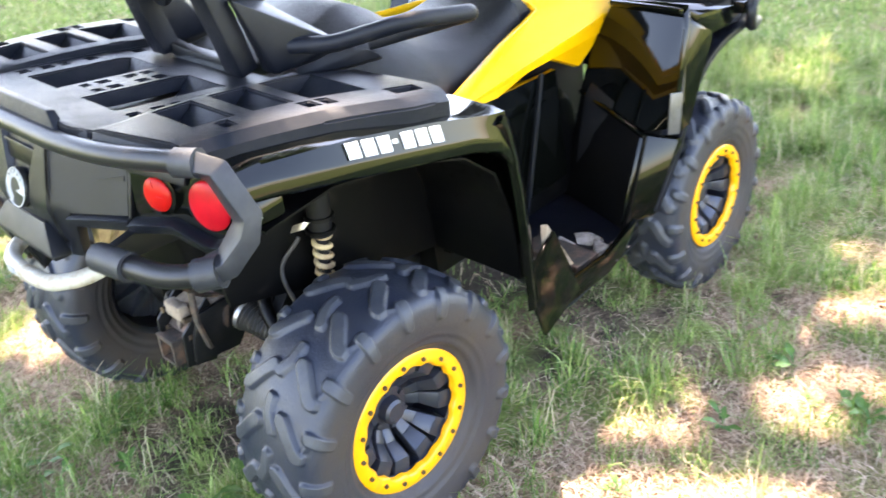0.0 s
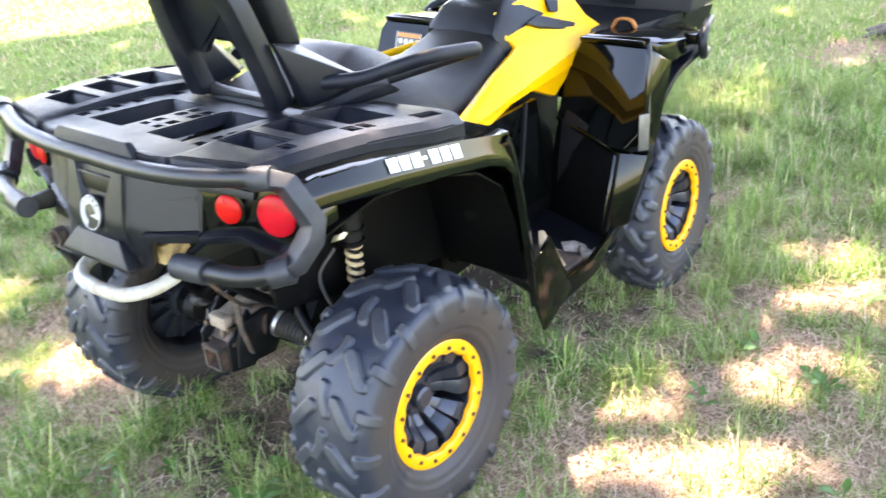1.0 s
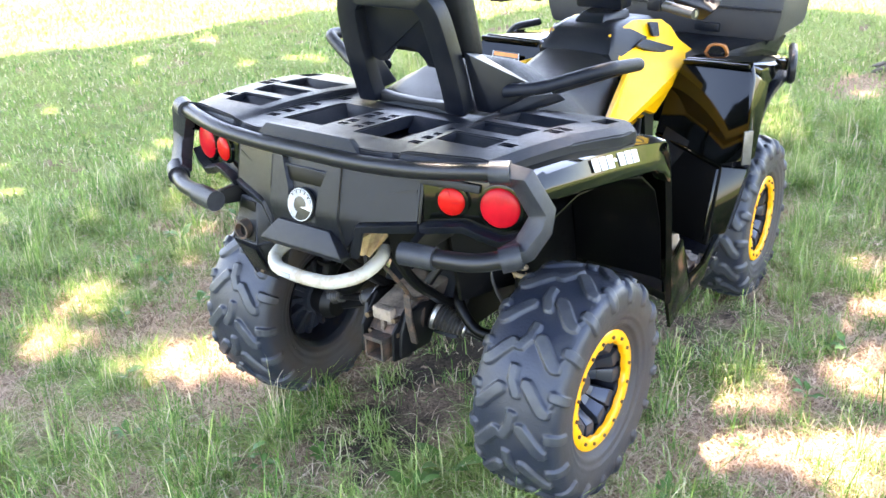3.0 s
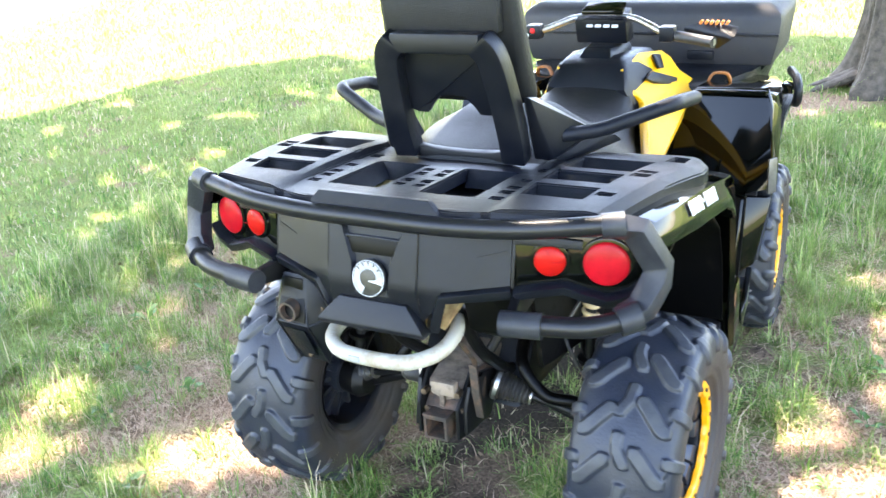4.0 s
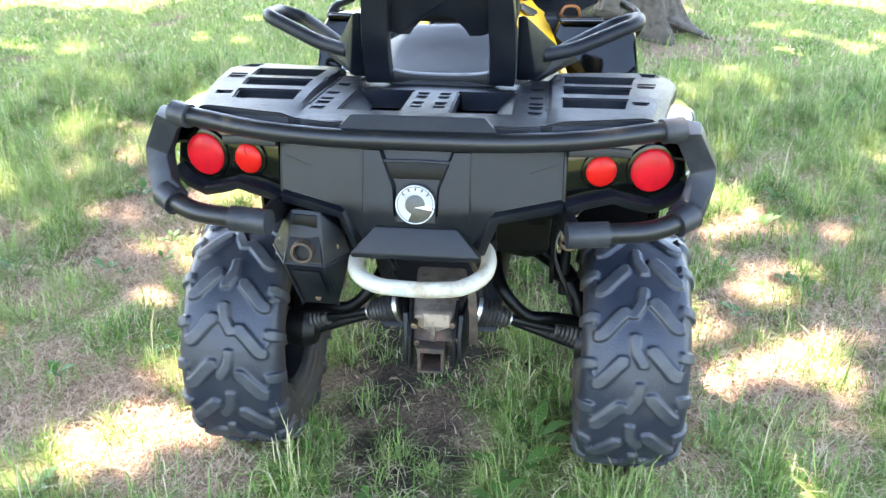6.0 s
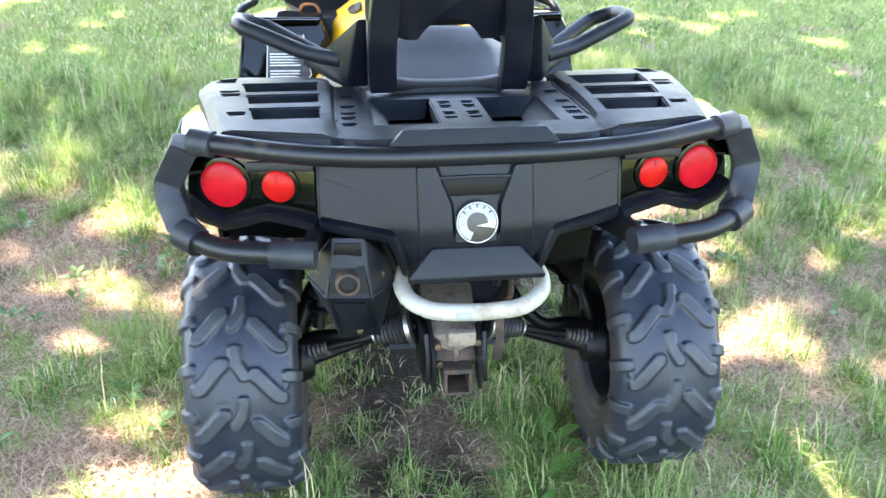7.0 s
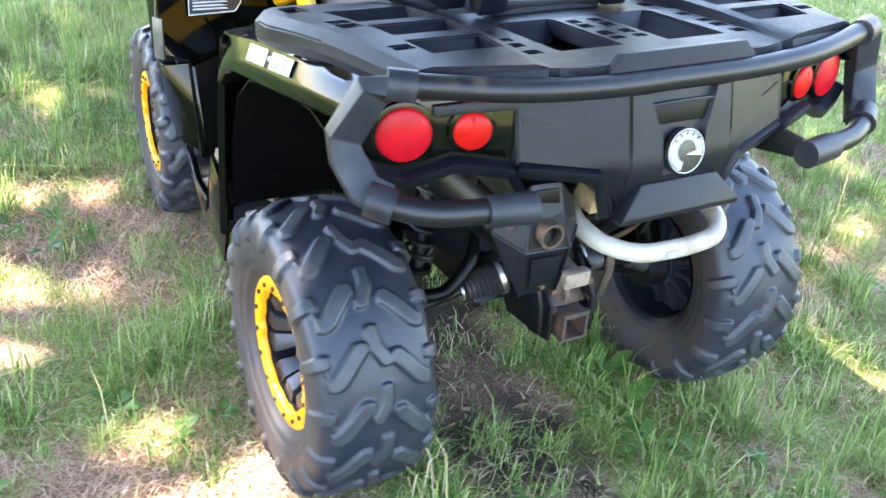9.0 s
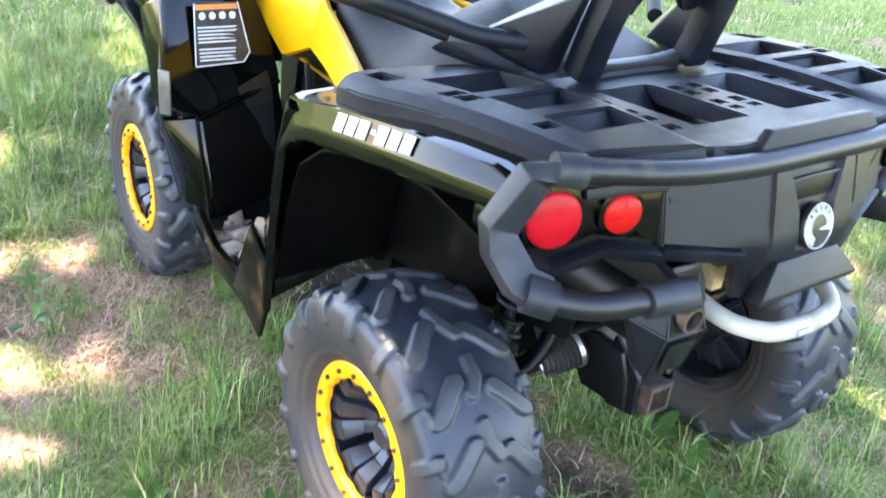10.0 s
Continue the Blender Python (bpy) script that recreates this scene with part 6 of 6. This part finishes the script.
# ---- the tree ----
def build_tree():
    tree = tagged(new("shade_tree"), "broad old tree with grey furrowed bark and flared roots", "tree")
    cx, cy = 0.80, 4.40
    z0 = float(rise(np.array([cx]), np.array([cy]))[0])
    tree.location = (cx, cy, z0)
    rng = random.Random(8)
    bm = bmesh.new()
    sides, rings = 150, []
    heights = [-0.08, 0.0, 0.04, 0.08, 0.12, 0.17, 0.22, 0.28, 0.35, 0.42] + [0.5 + 0.09 * k for k in range(24)] + [2.8, 3.4, 4.2]
    for h in heights:
        ring = []
        for k in range(sides):
            a = 2 * math.pi * k / sides
            flare = math.exp(-max(h, 0) / 0.20)
            lobes = 0.5 + 0.5 * math.cos(6 * a + 0.9 * math.sin(2 * a + 1.0))
            r = 0.245 - 0.012 * h + flare * (0.07 + 0.14 * lobes ** 1.5)
            r += 0.016 * noise.noise(Vector((math.cos(a) * 3.5, math.sin(a) * 3.5, h * 1.2))) + 0.008 * noise.noise(Vector((math.cos(a) * 14, math.sin(a) * 14, h * 3)))
            r -= 0.020 * max(0.0, 0.30 - abs(noise.noise(Vector((math.cos(a) * 9, math.sin(a) * 9, h * 1.6 + 4))))) / 0.30
            ring.append(bm.verts.new((r * math.cos(a), r * math.sin(a), h)))
        rings.append(ring)
    for a, b in zip(rings, rings[1:]):
        for k in range(sides):
            bm.faces.new((a[k], a[(k + 1) % sides], b[(k + 1) % sides], b[k]))
    part("trunk", bm, BARK, tree, "grey furrowed trunk with root flare", 60)
    for k in range(4):
        a = (-2.7, -0.35, 0.5, 3.4)[k]
        pts = [Vector((math.cos(a) * r, math.sin(a) * r, z)) for r, z in ((0.28, 0.06), (0.40, 0.020), (0.52, -0.015), (0.64, -0.08))]
        part("root", tube(spline(pts, 4), [0.06 - 0.004 * i for i in range(13)], 10, flat=0.6), BARK, tree)
    for k in range(7):
        a = 2 * math.pi * k / 7 + rng.uniform(-0.3, 0.3)
        reach = rng.uniform(3.0, 5.0)
        pts = [Vector((0, 0, 3.8 + 0.06 * k)), Vector((math.cos(a) * reach * 0.3 - 0.8, math.sin(a) * reach * 0.3, 5.6)), Vector((math.cos(a) * reach * 0.6 - 2.5, math.sin(a) * reach * 0.6 + 0.2, 6.9)), Vector((math.cos(a) * reach * 0.9 - 4.0, math.sin(a) * reach * 0.8 + 0.2, 7.8))]
        line = spline(pts, 5)
        part("limb", tube(line, [0.13 * (1 - i / (len(line) + 1)) + 0.015 for i in range(len(line))], 10), BARK, tree)
    build_crown(tree)


# gaps of the crown, by where their light falls: x, y, radius
GAPS = ((-0.46, -0.30, 0.06), (-0.60, 0.12, 0.08), (-0.58, -0.06, 0.07), (0.89, 0.64, 0.155), (0.85, 0.46, 0.15), (1.17, 0.14, 0.06), (1.05, 1.03, 0.075), (0.92, 1.84, 0.13), (1.00, 1.45, 0.06), (0.00, 2.98, 0.15), (0.18, 3.01, 0.06), (0.24, 2.63, 0.06), (-0.93, -0.14, 0.13), (-1.08, -0.30, 0.10), (-1.52, -0.40, 0.12), (1.16, 0.45, 0.175),
        (-1.84, 0.62, 0.08), (-1.73, -0.04, 0.09), (-1.95, 1.75, 0.12), (-2.18, 2.22, 0.10), (-1.13, 0.60, 0.09), (-1.12, 0.98, 0.10), (-0.85, 0.93, 0.11), (-0.67, 0.77, 0.08),
        (-0.87, 0.18, 0.10), (0.98, -0.27, 0.11), (-1.18, 1.72, 0.08), (-1.52, 1.92, 0.09), (-0.76, 1.54, 0.09), (0.10, 3.30, 0.10), (1.75, 3.70, 0.13),
        (0.92, 1.22, 0.07), (0.72, 0.24, 0.06), (-0.78, -0.08, 0.09), (0.93, -0.62, 0.15), (-1.02, 1.52, 0.09), (-1.12, 1.22, 0.08), (-0.80, 2.35, 0.08), (1.40, 0.18, 0.09), (-2.41, 1.80, 0.07), (-2.09, 2.09, 0.07),
        (-1.22, 1.62, 0.09), (-1.36, 1.12, 0.08), (-1.62, 1.40, 0.08), (-1.45, 2.20, 0.09), (-1.00, 2.08, 0.07), (-1.90, 1.20, 0.07),
        (1.05, -0.68, 0.09), (-3.15, 3.55, 0.13), (-2.75, 3.55, 0.13), (1.60, 3.05, 0.10), (-3.0, 2.2, 0.10), (-1.9, -0.9, 0.14))


def build_crown(tree):
    rng = np.random.RandomState(21)
    n = 140000
    sx, sy = rng.uniform(-6.6, 6.8, n), rng.uniform(-7.4, 5.8, n)
    wob = 0.30 * (BROAD(sx * 0.6, sy * 0.6) - 0.5) + 0.20 * (MEDIUM(sx * 0.5, sy * 0.5) - 0.5)
    limit_y = np.interp(sx, (-6.3, -5.6, -5.0, -4.5, -4.1, -3.1, -1.8, 0.0, 1.3, 2.3, 8.0), (0.4, 1.8, 2.4, 3.4, 3.85, 4.4, 5.0, 5.35, 5.4, 5.0, 4.2))
    keep = (sy + wob < limit_y) & (sy + 2.2 * wob > -6.8) & (sx + 2.2 * wob < 6.3)
    for x, y, r in GAPS:
        dx, dy = sx - x, sy - y
        a = np.arctan2(dy, dx)
        rr = r * (1 + 0.30 * np.sin(3 * a + 9 * x) + 0.18 * np.sin(5 * a + 7 * y))
        keep &= ((dx * dx + dy * dy) > (rr + 0.05) ** 2) | (rng.rand(n) < 0.07)
    # many small openings that let through flecks of light
    flecks = []
    while len(flecks) < 130:
        x, y, r = rng.uniform(-3.4, 2.6), rng.uniform(-1.5, 4.6), rng.uniform(0.01, 0.055)
        if not (-0.7 < x < 1.0 and -0.8 < y < 1.9):
            flecks.append((x, y, r))
    for k in range(90):
        flecks.append((rng.uniform(1.1, 3.4), rng.uniform(0.6, 5.0), 0.10 * rng.rand() ** 1.5))
    for k in range(80):
        flecks.append((rng.uniform(-5.2, -1.7), rng.uniform(0.5, 5.2), 0.075 * rng.rand() ** 2))
    for x, y, r in flecks:
        keep &= (sx - x) ** 2 * (0.4 + 6 * r) + (sy - y) ** 2 * (1.6 - 6 * r) + 0.4 * (sx - x) * (sy - y) > (r + 0.05) ** 2
    # light on the rack, the bumper's corner and the foot board
    for x, y, r in ((0.64, -0.36, 0.10), (0.60, -0.45, 0.08), (0.76, -0.07, 0.06), (-0.35, 0.77, 0.07)):
        keep &= (sx - x) ** 2 + (sy - y) ** 2 > r * r
    sx, sy = sx[keep], sy[keep]
    n = len(sx)
    h = rng.uniform(6.0, 9.0, n)
    lx, ly = TO_SUN.x / TO_SUN.z, TO_SUN.y / TO_SUN.z
    c = np.stack([sx + h * lx, sy + h * ly, h], 1) - np.array(tree.location)
    t = rng.normal(size=(n, 3))
    nrm = np.stack([rng.normal(0, 0.45, n), rng.normal(0, 0.45, n), np.ones(n)], 1)
    nrm /= np.linalg.norm(nrm, axis=1)[:, None]
    t -= nrm * (t * nrm).sum(1)[:, None]
    t /= np.linalg.norm(t, axis=1)[:, None]
    s = np.cross(nrm, t)
    size = rng.uniform(0.075, 0.125, n)[:, None]
    v = np.empty((n, 6, 3))
    for k, (u, w) in enumerate(((-1, 0), (-0.35, 0.55), (0.35, 0.45), (1, 0), (0.35, -0.45), (-0.35, -0.55))):
        v[:, k] = c + t * size * u + s * size * w
    me = bpy.data.meshes.new("crown")
    me.vertices.add(6 * n)
    me.vertices.foreach_set("co", v.reshape(-1).astype(np.float32))
    me.loops.add(6 * n)
    me.loops.foreach_set("vertex_index", np.arange(6 * n, dtype=np.int32))
    me.polygons.add(n)
    me.polygons.foreach_set("loop_start", (np.arange(n) * 6).astype(np.int32))
    me.update(calc_edges=True)
    me.validate()
    me.materials.append(LEAF)
    ob = new("crown", me)
    ob.parent = tree
    tagged(ob, "dense green leaves with gaps", kind="stuff")


build_tree()
